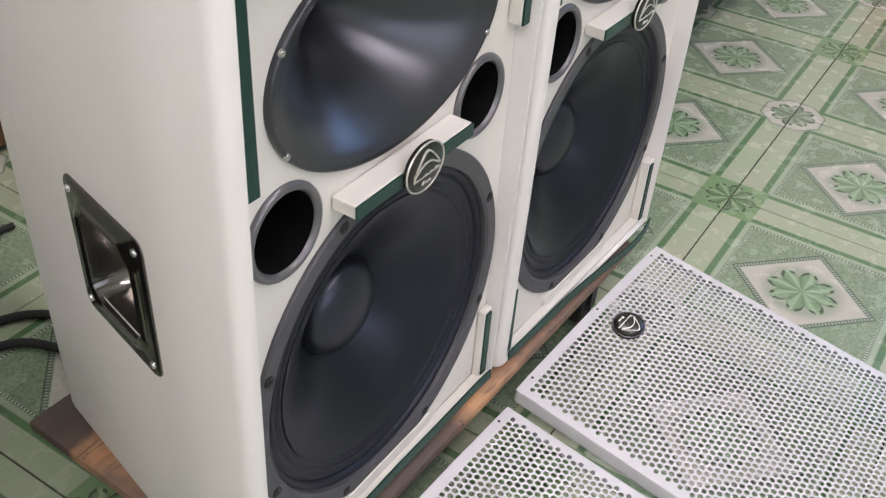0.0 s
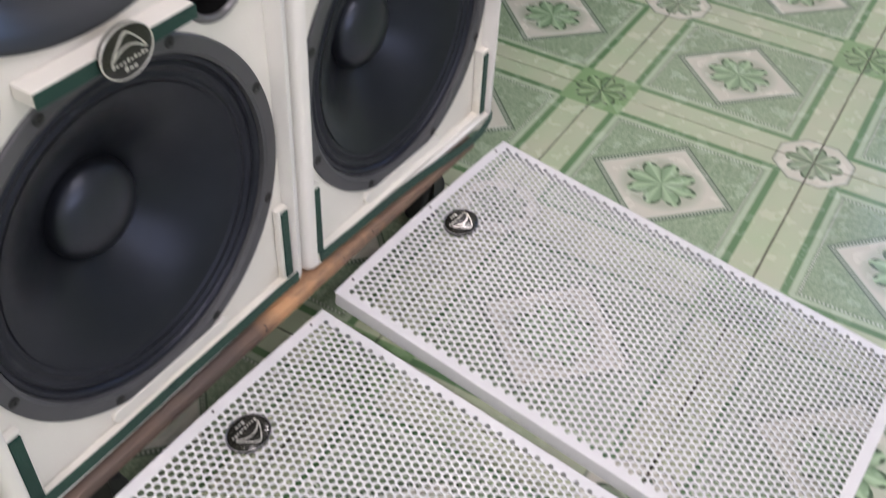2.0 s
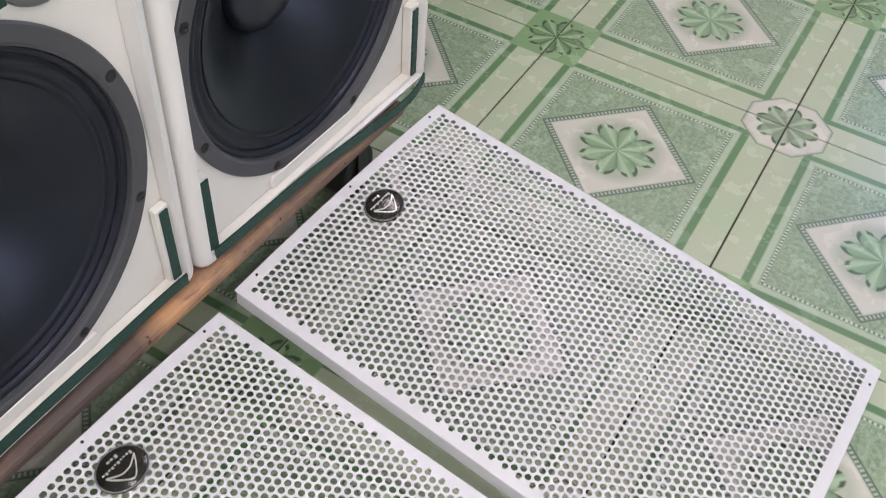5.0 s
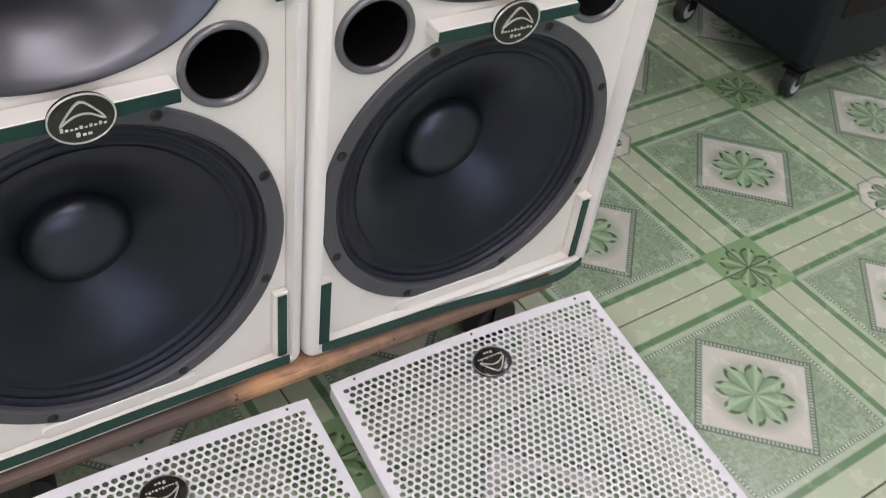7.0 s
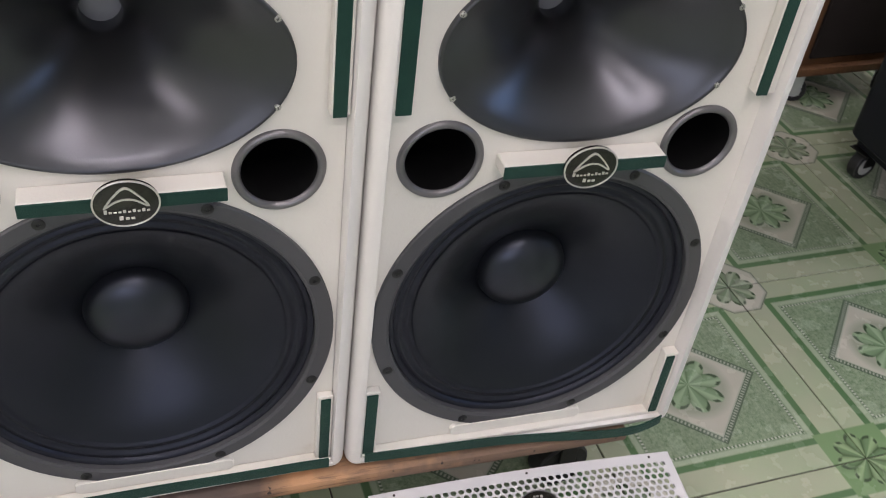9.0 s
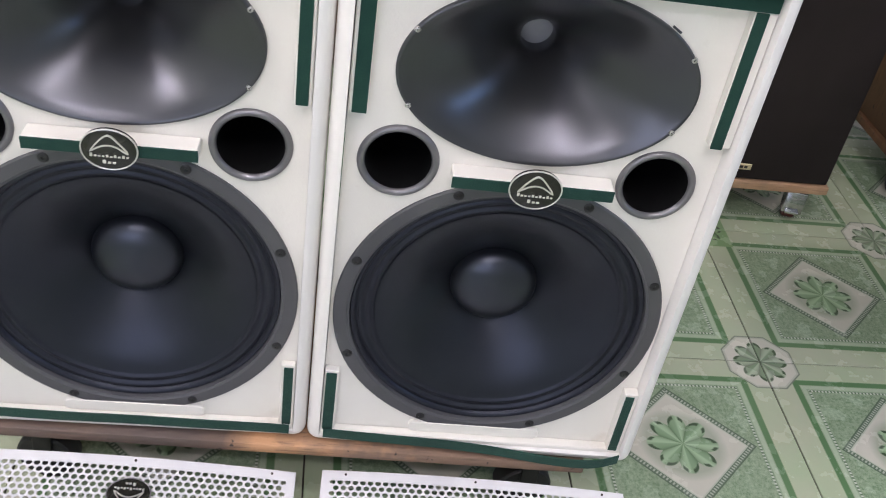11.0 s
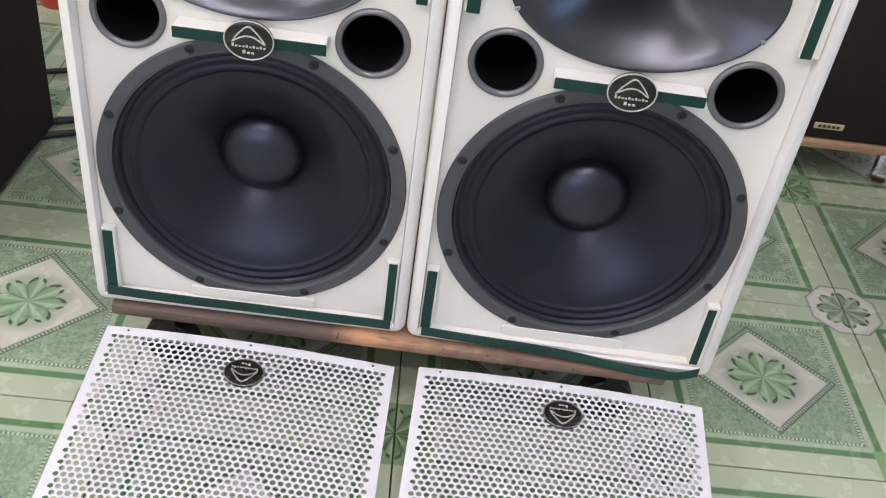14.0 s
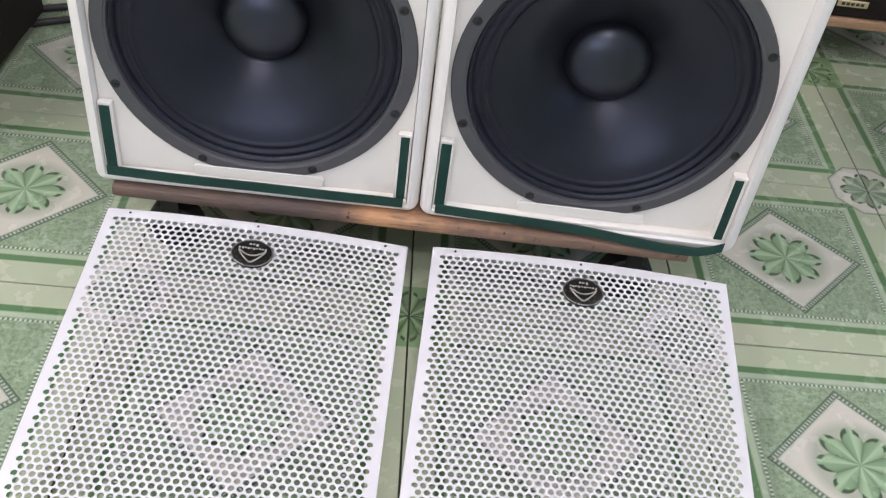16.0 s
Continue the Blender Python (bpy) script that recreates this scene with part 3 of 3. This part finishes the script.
    for sx in (-1, 1):
        a, b = sorted((sx * xi, sx * (xi - 0.0185)))
        ua, ub = (-0.1992, -0.1838) if sx < 0 else (up_right, up_right + 0.0130)
        batten((min(a, ua - 0.001), 0.6358 - Z0), (b, top - 0.0205), (ua, 0.6353 - Z0), (ub, top - 0.0205))
        la, lb = (-0.2010, -0.1875) if sx < 0 else (right_low, right_low + 0.0115)
        batten((min(a, la), 0.1515 - Z0), (b, 0.2600 - Z0), (la, 0.1535 - Z0), (lb, 0.2560 - Z0), fy=low_fy if sx > 0 else -0.0095)
    batten((-xi, top - 0.020), (xi, top - 0.001), (-xi + 0.001, top - 0.0195), (xi - 0.001, top - 0.0045), "top batten faced with green felt")
    batten((-0.0865, 0.5627 - Z0), (0.0900, 0.5768 - Z0), (-0.0868, 0.5625 - Z0), (0.0903, 0.5763 - Z0), "middle batten faced with green felt", -0.0245)
    low = part("batten", box((-xi, -0.0132, RIM - 0.0005), (xi, YBAF - 0.0005, RIM + 0.0065), 0.0012, 1), CREAM, sp, "bottom batten with a felt strip")
    part("felt", ribbon([(x, y, z - 0.001) for x, y, z in bottom_felt], 0.0148, 0.0022), FELT, low, "long dark green felt strip, partly peeled")
    # small oblong plate under the woofer
    bm = bmesh.new()
    pts = rounded_rect(-0.0875, 0.1540 - Z0, 0.0885, 0.1710 - Z0, 0.0070)
    rings(bm, [[(x, YBAF, z) for x, z in pts], [(x, YBAF - 0.0050, z) for x, z in pts], [(x * 0.99, YBAF - 0.0058, 0.0320 + (z - 0.0320) * 0.94) for x, z in pts]], False, True)
    part("lip", outward(bm), CREAM, sp, "low rounded ledge under the woofer")
    # badge in front of the middle batten
    badge_parts(sp, pose(0.0026, -0.0310, 0.5735 - Z0))
    return sp


def side_handle(sp, sx):
    """Recessed steel handle on the slanting side."""
    ang = math.degrees(math.atan2(0.077, YB - 0.055))
    yc, zc = 0.159, 0.481 - Z0
    xc = -HALF + 0.077 * (yc - 0.055) / (YB - 0.055)
    m = pose(xc, yc, zc, 0, 0, -90 - ang)
    if sx > 0:
        m = Matrix.Diagonal((-1, 1, 1, 1)) @ m
    def flat(pts, y):
        return [(x, y, z) for x, z in pts]
    bm = bmesh.new()
    steps = [(1.0, 0.001), (1.0, -0.0015), (0.985, -0.0025), (0.80, -0.0028), (0.76, -0.0055), (0.71, -0.0065), (0.665, -0.004), (0.64, 0.006), (0.60, 0.02), (0.52, 0.034), (0.40, 0.044), (0.2, 0.049), (0.05, 0.05)]
    loops = [flat(rounded_rect(-0.0695 * s, -0.0765 * s, 0.0695 * s, 0.0765 * s, (0.012 if s > 0.9 else 0.03) * s, 6), y) for s, y in steps]
    rings(bm, loops, False, True)
    outward(bm)
    bmesh.ops.transform(bm, matrix=m, verts=bm.verts)
    h = part("handle", bm, HANDLE, sp, "recessed black chromed carrying handle", 40)
    for a in (-1, 1):
        for b in (-1, 1):
            s = screw_mesh(a * 0.0585, -0.0025, b * 0.0630, 0.0038, 0.0028)
            bmesh.ops.transform(s, matrix=m, verts=s.verts)
            part("screw", s, SCREW, h, "shiny domed screw")
    # threaded rigging point high on the side
    along = 0.041
    p = pose(-HALF + 0.077 * along / 0.330, 0.055 + 0.321 * along / 0.330, 0.785 - Z0, 0, 0, -90 - ang)
    if sx > 0:
        p = Matrix.Diagonal((-1, 1, 1, 1)) @ p
    bm = turned([(0.0085, 0.001), (0.0085, -0.0012), (0.0070, -0.0018), (0.0050, -0.0012), (0.0046, 0.0015), (0.0046, 0.0060)], 0, 0, 24)
    bmesh.ops.transform(bm, matrix=p, verts=bm.verts)
    insert = part("threaded_insert", bm, STEEL, sp, "zinc threaded insert set in the side")
    bm = turned([(0.0047, -0.0002), (0.0030, -0.0004), (0.0010, -0.0004)], 0, 0, 16, True)
    bmesh.ops.transform(bm, matrix=p, verts=bm.verts)
    part("bore", bm, TUBE, insert)
    return h


yf = -0.0135
left_felt = [(-0.201, yf, 0.0250), (-0.1, yf - 0.0008, 0.0230), (0.0, yf, 0.0222), (0.1, yf - 0.001, 0.0218), (0.16, yf - 0.0015, 0.0222), (0.199, yf - 0.004, 0.0240)]
right_felt = [(-0.199, -0.0145, 0.0215), (-0.13, -0.0155, 0.0195), (-0.05, -0.0170, 0.0182), (-0.007, -0.0185, 0.0168), (0.035, -0.0210, 0.0150), (0.077, -0.0245, 0.0120), (0.118, -0.0272, 0.0095), (0.158, -0.0288, 0.0100), (0.180, -0.0282, 0.0145), (0.199, -0.0262, 0.0215)]
sp_left = loudspeaker(-0.2144, 0.0045, 1.1, "white two-way loudspeaker without its grille on a wooden plank", left_felt, 0.1885, 0.1866)
sp_right = loudspeaker(0.2284, 0.0055, 0.0, "white loudspeaker with a peeling felt strip on a wooden plank", right_felt, 0.1862, 0.1806, -0.0130, -0.0200)
bm = box((-0.006, -0.0016, -0.0012), (0.006, 0.0004, 0.0012), 0.0004, 1, m=pose(HX + 0.113, -0.0046, HZ + 0.0735, 0, 32, 0))
part("flake", bm, HORN, [c for c in sp_right.children if c.name.startswith("horn")][0], "small loose flake on the rim")
side_handle(sp_left, -1)
side_handle(sp_right, 1)


# ---- plank under the loudspeakers, on casters ----
def caster_parts(parent, x, y, top, r, tyre, hub, turn=0.0, width=0.024, hub_size=0.56, fork_low=0.7, brake=False, fork=STEEL):
    m = pose(x, y, 0, 0, 0, turn)
    bm = box((-0.03, -0.024, top - 0.003), (0.03, 0.024, top), 0.001, 1)
    for s in (-1, 1):
        add_box(bm, (-0.012, s * (width / 2 + 0.004) - 0.0015, r * fork_low), (0.014, s * (width / 2 + 0.004) + 0.0015, top - 0.003), 0.0008, 1)
    add_box(bm, (-0.012, -width / 2 - 0.005, top - 0.012), (0.014, width / 2 + 0.005, top - 0.006), 0.001, 1)
    if brake:
        add_box(bm, (-r - 0.010, -0.022, r * 1.15), (-r * 0.25, 0.022, top - 0.008), 0.003, 2)
        add_box(bm, (-r - 0.017, -0.015, r * 1.25), (-r - 0.009, 0.015, r * 1.25 + 0.006), 0.001, 1)
    bmesh.ops.transform(bm, matrix=m, verts=bm.verts)
    c = part("caster", bm, fork, parent, "swivel caster with a black fork" if fork == SCREW_BLACK else "swivel caster with a shiny steel fork")
    bm = turned([(r * (hub_size - 0.01), -width / 2), (r * 0.93, -width / 2), (r, -width / 2 + 0.003), (r, width / 2 - 0.003), (r * 0.93, width / 2), (r * (hub_size - 0.01), width / 2)], 0, r, 28)
    bmesh.ops.transform(bm, matrix=m, verts=bm.verts)
    part("tyre", bm, tyre, c)
    bm = turned([(r * 0.1, -width / 2 - 0.001), (r * (hub_size - 0.06), -width / 2 + 0.001), (r * hub_size, -width / 2 - 0.0005), (r * hub_size, width / 2 + 0.0005), (r * (hub_size - 0.06), width / 2 - 0.001), (r * 0.1, width / 2 + 0.001)], 0, r, 24, True, True)
    bmesh.ops.transform(bm, matrix=m, verts=bm.verts)
    part("hub", bm, hub, c)
    return c


plank = thing("trolley", pose(-0.010, 0.19, 0), "low wooden trolley of worn planks under the white loudspeakers", "trolley")
bm = bmesh.new()
for y0, y1 in ((-0.2095, 0.000), (0.004, 0.206)):
    add_box(bm, (-0.402, y0, 0.1130), (0.398, y1, Z0), 0.004, 2)
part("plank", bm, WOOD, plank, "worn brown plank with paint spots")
# unseen rails, added to keep the gap below the planks dark
for y0 in (-0.10, 0.12):
    part("rail", box((-0.36, y0, 0.075), (0.36, y0 + 0.04, 0.1131), 0.003, 1), CABINET_WOOD, plank, "added dark wooden rail, out of sight under the planks")
for xx in (-0.33, 0.33):
    for yy in (-0.165, 0.14):
        caster_parts(plank, xx, yy, 0.0751 if yy > 0 else 0.1131, 0.030 if yy > 0 else 0.040, RUBBER, RUBBER, 20 * xx, width=0.032, fork=SCREW_BLACK)


# ---- perforated grille panels lying on the floor ----
GW, GL, GT = 0.412, 0.662, 0.022


def bow(bm):
    """The panel is pressed slightly convex across its width."""
    for v in bm.verts:
        v.co.z += 0.0085 * (1 - ((v.co.x - GW / 2) / (GW / 2)) ** 2)
    return bm


def perforated_sheet():
    """Sheet in x (width) and -y (length), top at z = 0, with staggered round holes."""
    pitch, row = 0.01005, 0.01005 * math.sqrt(3) / 2
    r, th = 0.00385, 0.0012
    rows, cols = 73, 39
    x0, y0 = (GW - (cols - 1) * pitch) / 2, -0.0175
    n = 12
    hexa = [(pitch / math.sqrt(3) * math.cos(radians(90 + 60 * k)), pitch / math.sqrt(3) * math.sin(radians(90 + 60 * k))) for k in range(6)]
    rim = []
    for k in range(6):
        a, b = hexa[k], hexa[(k + 1) % 6]
        rim += [a, ((a[0] + b[0]) / 2, (a[1] + b[1]) / 2)]
    rim = np.array(rim)
    ang = np.arctan2(rim[:, 1], rim[:, 0])
    circ = np.stack([r * np.cos(ang), r * np.sin(ang)], 1)
    verts, faces = [], []
    for j in range(rows):
        for i in range(cols - j % 2):
            c = np.array([x0 + i * pitch + (pitch / 2 if j % 2 else 0), y0 - j * row])
            s = len(verts)
            verts += [(*p, 0.0) for p in rim + c] + [(*p, 0.0) for p in circ + c] + [(*p, -th) for p in circ + c]
            for k in range(n):
                q = (k + 1) % n
                faces.append((s + k, s + q, s + n + q, s + n + k))
                faces.append((s + n + k, s + n + q, s + 2 * n + q, s + 2 * n + k))
    for j in range(1, rows, 2):
        for sx, cx in ((1, x0), (-1, x0 + (cols - 1) * pitch)):
            c = np.array([cx, y0 - j * row])
            s = len(verts)
            verts += [(c[0] - sx * pitch * 0.4, c[1] + row * 0.72, -0.0001), (c[0] + sx * pitch * 0.01, c[1] + pitch / math.sqrt(3), 0), (c[0] + sx * pitch * 0.01, c[1] - pitch / math.sqrt(3), 0), (c[0] - sx * pitch * 0.4, c[1] - row * 0.72, -0.0001)]
            faces.append((s, s + 1, s + 2, s + 3))
    # plain margins round the field of holes
    hx0, hx1 = x0, x0 + (cols - 1) * pitch
    hy0, hy1 = y0 + pitch / math.sqrt(3), y0 - (rows - 1) * row - pitch / math.sqrt(3)

    def quad(ax, ay, bx, by, z):
        s = len(verts)
        verts.extend([(ax, ay, z), (bx, ay, z), (bx, by, z), (ax, by, z)])
        faces.append((s, s + 3, s + 2, s + 1))
    for k in range(16):
        quad(GW * k / 16, 0, GW * (k + 1) / 16, hy0 - pitch * 0.3, -0.00015)
        quad(GW * k / 16, hy1 + pitch * 0.3, GW * (k + 1) / 16, -GL, -0.00015)
    quad(0, hy0, hx0 - pitch * 0.36, hy1, -0.00015)
    quad(hx1 + pitch * 0.36, hy0, GW, hy1, -0.00015)
    return [(x, y, z + 0.0085 * (1 - ((x - GW / 2) / (GW / 2)) ** 2)) for x, y, z in verts], faces


me = bpy.data.meshes.new("perforated_sheet")
sv, sf = perforated_sheet()
me.from_pydata(sv, [], sf)
me.materials.append(GRILLE_WHITE)
me.update()


def grille_panel(m, label):
    g = thing("speaker_grille", m, label, "speaker grille", group="grilles on the floor")
    sheet = new("sheet", me)
    sheet.parent = g
    sheet["label"] = "perforated white steel sheet"
    bm = bmesh.new()
    t = 0.0016
    r = 0.006
    def bowed_rect(x0, z0, x1, z1, rad):
        pts = rounded_rect(x0, z0, x1, z1, rad)
        out = []
        for (ax, ay), (bx, by) in zip(pts, pts[1:] + pts[:1]):
            n = 16 if abs(bx - ax) > 0.1 else 1
            out += [(ax + (bx - ax) * k / n, ay + (by - ay) * k / n) for k in range(n)]
        return out
    out_l = bowed_rect(0, -GL, GW, 0, r)
    inn = bowed_rect(t, -GL + t, GW - t, -t, r - t)
    rings(bm, [[(x, y, -0.0002) for x, y in inn], [(x, y, 0.0001) for x, y in inn], [(x, y, -0.0004) for x, y in bowed_rect(0.0006, -GL + 0.0006, GW - 0.0006, -0.0006, r)], [(x, y, -0.002) for x, y in out_l], [(x, y, -GT) for x, y in out_l], [(x, y, -GT) for x, y in inn], [(x, y, -0.002) for x, y in inn]])
    part("flange", outward(bow(bm)), GRILLE_WHITE, g, "folded white steel edge", 40)
    for x, y in ((0.0316, -0.006), (GW / 2, -0.006), (GW - 0.031, -0.006), (0.0316, -GL + 0.006), (GW - 0.031, -GL + 0.006)):
        bm = bmesh.new()
        bmesh.ops.create_cone(bm, cap_ends=True, segments=12, radius1=0.0017, radius2=0.0017, depth=0.0012, matrix=pose(x, y, 0.0002))
        part("rivet_hole", bow(bm), INK, g)
    badge_parts(g, pose(GW / 2 + 0.002, -0.0575, 0.0115, -90, 0, 0) @ pose(0, 0, 0, 0, 180, 0) @ Matrix.Diagonal((0.95, 1, 0.95, 1)), BEZEL)
    return g


def grille_pose(tl, tr, slope):
    tl, tr = Vector(tl), Vector(tr)
    ex = (tr - tl).normalized()
    down = Vector((0, 0, 1)).cross(ex)
    ey = Matrix.Rotation(slope, 3, ex) @ down.normalized()
    ez = ex.cross(ey)
    return Matrix.Translation(tl) @ Matrix((ex, ey, ez)).transposed().to_4x4()


grille_panel(grille_pose((0.0335, -0.0255, 0.0945), (0.4445, -0.0368, 0.0985), 0.112), "white perforated steel speaker grille leaning on the trolley edge")
grille_panel(grille_pose((-0.413, -0.0335, 0.1040), (-0.001, -0.0343, 0.0965), 0.117), "white perforated steel speaker grille beside its twin")


# ---- other equipment round the pair ----
DOLLY_TOP = 0.106


def dolly(m, w, d, label, wheel=RUBBER, hub=STEEL, board=None, r=0.030, turn=25, fork_low=0.7, fork=STEEL):
    t = thing("dolly", m, label, "dolly", group="wooden dollies")
    part("board", box((-w / 2, 0, 0.086), (w / 2, d, DOLLY_TOP), 0.003, 2), board or BOARD, t)
    for sx in (-1, 1):
        for y in (0.045, d - 0.045):
            caster_parts(t, sx * (w / 2 - 0.045), y, 0.086, r, wheel, hub, turn * sx, fork_low=fork_low, brake=r < 0.025, fork=fork)
    return t


D1 = pose(0.865, 0.795, 0, 0, 0, 1.5)
dolly(D1, 0.36, 0.36, "plain wooden dolly with casters under the brown speaker", RED_RUBBER, RED_RUBBER, None, 0.021, 75, 1.05, CHROME)
bs = thing("floor_speaker", D1 @ pose(0, 0.005, DOLLY_TOP), "dark brown speaker with a cloth front and small brass plate", "loudspeaker")
part("body", box((-0.175, 0.018, 0), (0.175, 0.34, 0.98), 0.004, 2), CABINET_WOOD, bs, "dark wooden box")
part("grille_cloth", box((-0.174, 0.0, 0.002), (0.174, 0.018, 0.978), 0.005, 3), BROWN_CLOTH, bs, "dark brown cloth grille")
plate = part("nameplate", box((-0.068, -0.003, 0.026), (-0.005, 0.0, 0.040), 0.0008, 1), GOLD, bs, "small brass nameplate")
bm = bmesh.new()
for i in range(5):
    add_box(bm, (-0.060 + i * 0.0098, -0.0036, 0.030), (-0.053 + i * 0.0098, -0.003, 0.036))
part("lettering_bar", bm, INK, plate)

D2 = pose(1.445, 0.94, 0, 0, 0, 4)
dolly(D2, 0.36, 0.4, "wooden dolly with casters under the wooden cabinet", RUBBER, STEEL, CABINET_WOOD)
wc = thing("wooden_cabinet", D2 @ pose(0, 0.01, DOLLY_TOP), "brown wooden speaker cabinet standing on a dolly", "cabinet")
part("body", box((-0.17, 0.01, 0), (0.17, 0.37, 0.7), 0.004, 2), CABINET_WOOD, wc)
part("front_panel", box((-0.15, 0, 0.02), (0.15, 0.01, 0.68), 0.003, 1), BROWN_CLOTH, wc)


def road_case(m, w, d, h, label):
    c = thing("road_case", m, label, "road case", group="black cases on casters")
    bm = bmesh.new()
    pts = rounded_rect(-w / 2, 0, w / 2, d, 0.03, 6)
    zs = [(0.0, 0.985), (0.006, 1.0), (h - 0.006, 1.0), (h, 0.985)]
    rings(bm, [[(x * s, d / 2 + (y - d / 2) * s, 0.094 + z) for x, y in pts] for z, s in zs], True, True)
    part("body", outward(bm), BLACK_PAINT, c, "black painted box with rounded corners")
    bm = box((-w / 2 + 0.02, 0.02, 0.070), (w / 2 - 0.02, d - 0.02, 0.098), 0.004, 1)
    part("base_frame", bm, BLACK_PAINT, c)
    part("front_panel", box((-w / 2 + 0.05, -0.006, 0.2), (w / 2 - 0.05, 0.004, h + 0.02), 0.004, 2), BROWN_CLOTH, c)
    for sx in (-1, 1):
        for y in (0.04, d - 0.04):
            caster_parts(c, sx * (w / 2 - 0.04), y, 0.0702, 0.032, RUBBER, WHEEL, 16 + 6 * sx, hub_size=0.66, fork_low=1.0, fork=SCREW_BLACK)
    return c


road_case(pose(1.548, 0.287, 0, 0, 0, 1.0), 0.61, 0.41, 0.75, "black painted case on casters with white hubs")
road_case(pose(2.22, 0.33, 0, 0, 0, 1.0), 0.5, 0.4, 0.6, "second black case on casters further along")
tall = thing("floor_speaker", pose(-0.985, 0.18, 0, 0, 0, -2.0), "tall black speaker box on the floor beside the white pair", "loudspeaker")
part("body", box((-0.235, 0.01, 0.02), (0.235, 0.42, 0.86), 0.006, 2), BROWN_CLOTH, tall, "black cloth-covered box")
part("grille_cloth", box((-0.225, 0.0, 0.03), (0.225, 0.012, 0.85), 0.004, 2), BROWN_CLOTH, tall)
for sx in (-1, 1):
    for yy in (0.05, 0.37):
        bm = bmesh.new()
        bmesh.ops.create_cone(bm, cap_ends=True, segments=16, radius1=0.018, radius2=0.02, depth=0.021, matrix=pose(sx * 0.19, yy, 0.0105))
        part("foot", bm, RUBBER, tall)

stool = thing("red_box", pose(2.45, -0.03, 0, 0, 0, 10), "red plastic crate on small black feet", "crate")
part("body", box((-0.2, -0.12, 0.06), (0.2, 0.14, 0.3), 0.015, 3), RED, stool)
for sx in (-1, 1):
    for sy in (-1, 1):
        part("foot", turned([(0.02, -0.03), (0.03, -0.025), (0.03, 0.025), (0.02, 0.03)], sx * 0.16, 0.03, 16, True, True), RUBBER, stool).location.y = sy * 0.085
tray = thing("plastic_tray", pose(2.26, 0.2, 0, 0, 0, 8), "shallow pale green plastic tray on the tiles", "tray")
part("rim", box((-0.09, -0.03, 0.0), (0.09, 0.06, 0.03), 0.008, 2), PALE_GREEN, tray)

ball = thing("red_bucket", pose(-0.945, 1.165, 0), "small red plastic bucket on the floor", "bucket")
bm = bmesh.new()
rings(bm, [[(r * math.cos(t), r * math.sin(t), z) for t in np.linspace(0, 2 * math.pi, 32, endpoint=False)] for r, z in ((0.045, 0), (0.055, 0.05), (0.058, 0.05), (0.058, 0.055), (0.053, 0.055), (0.044, 0.01))], True, True)
part("body", outward(bm), RED, ball)

bsp = thing("rear_speaker", pose(0.16, 1.12, 0, 0, 0, 5), "dark brown wooden box standing behind the white pair", "loudspeaker")
part("body", box((-0.17, 0, 0.02), (0.17, 0.3, 0.7), 0.004, 2), CABINET_WOOD, bsp)
for sx in (-1, 1):
    for yy in (0.04, 0.26):
        bm = bmesh.new()
        bmesh.ops.create_cone(bm, cap_ends=True, segments=16, radius1=0.018, radius2=0.02, depth=0.02, matrix=pose(sx * 0.13, yy, 0.01))
        part("foot", bm, RUBBER, bsp)

for pts, rad in (([(-0.12, 0.5, 0.05), (-0.16, 0.58, 0.012), (-0.24, 0.70, 0.008), (-0.42, 0.74, 0.008), (-0.60, 0.70, 0.008), (-0.72, 0.635, 0.008), (-0.9, 0.57, 0.008), (-1.2, 0.6, 0.008)], 0.007),
                 ([(-0.20, 0.48, 0.05), (-0.235, 0.57, 0.012), (-0.29, 0.66, 0.008), (-0.46, 0.68, 0.008), (-0.62, 0.63, 0.008), (-0.72, 0.58, 0.008), (-0.9, 0.50, 0.008), (-1.2, 0.54, 0.008)], 0.007),
                 ([(-0.1, 0.9, 0.008), (-0.4, 0.95, 0.008), (-0.65, 0.90, 0.008), (-0.84, 0.81, 0.008), (-1.1, 0.72, 0.008), (-1.5, 0.7, 0.008)], 0.006)):
    tagged(link("cable", tube_along(smooth_path(pts), rad), RUBBER, 60), "black rubber cable lying across the tiled floor", "cable", group="cables")


# ---- floor tiles ----
bm = bmesh.new()
g, h, e = TILE / 2 - 0.0013, TILE / 2 - 0.0021, 0.0006
rings(bm, [[(-g, -g, -0.004), (g, -g, -0.004), (g, g, -0.004), (-g, g, -0.004)], [(-g, -g, -e), (g, -g, -e), (g, g, -e), (-g, g, -e)], [(-h, -h, 0), (h, -h, 0), (h, h, 0), (-h, h, 0)]], False, True)
tile_mesh = bpy.data.meshes.new("tile")
outward(bm)
bm.to_mesh(tile_mesh)
bm.free()
tile_mesh.materials.append(TILE_MAT)
for i in range(U0, U1):
    for j in range(V0, V1):
        t = new("tile", tile_mesh)
        t.parent = floor
        # the quarter of a green rosette lies on the diagonal through the grid's even corners
        t.matrix_basis = LAT @ pose((i + 0.5) * TILE, (j + 0.5) * TILE, 0, 0, 0, 90 if (i + j) % 2 else 0)
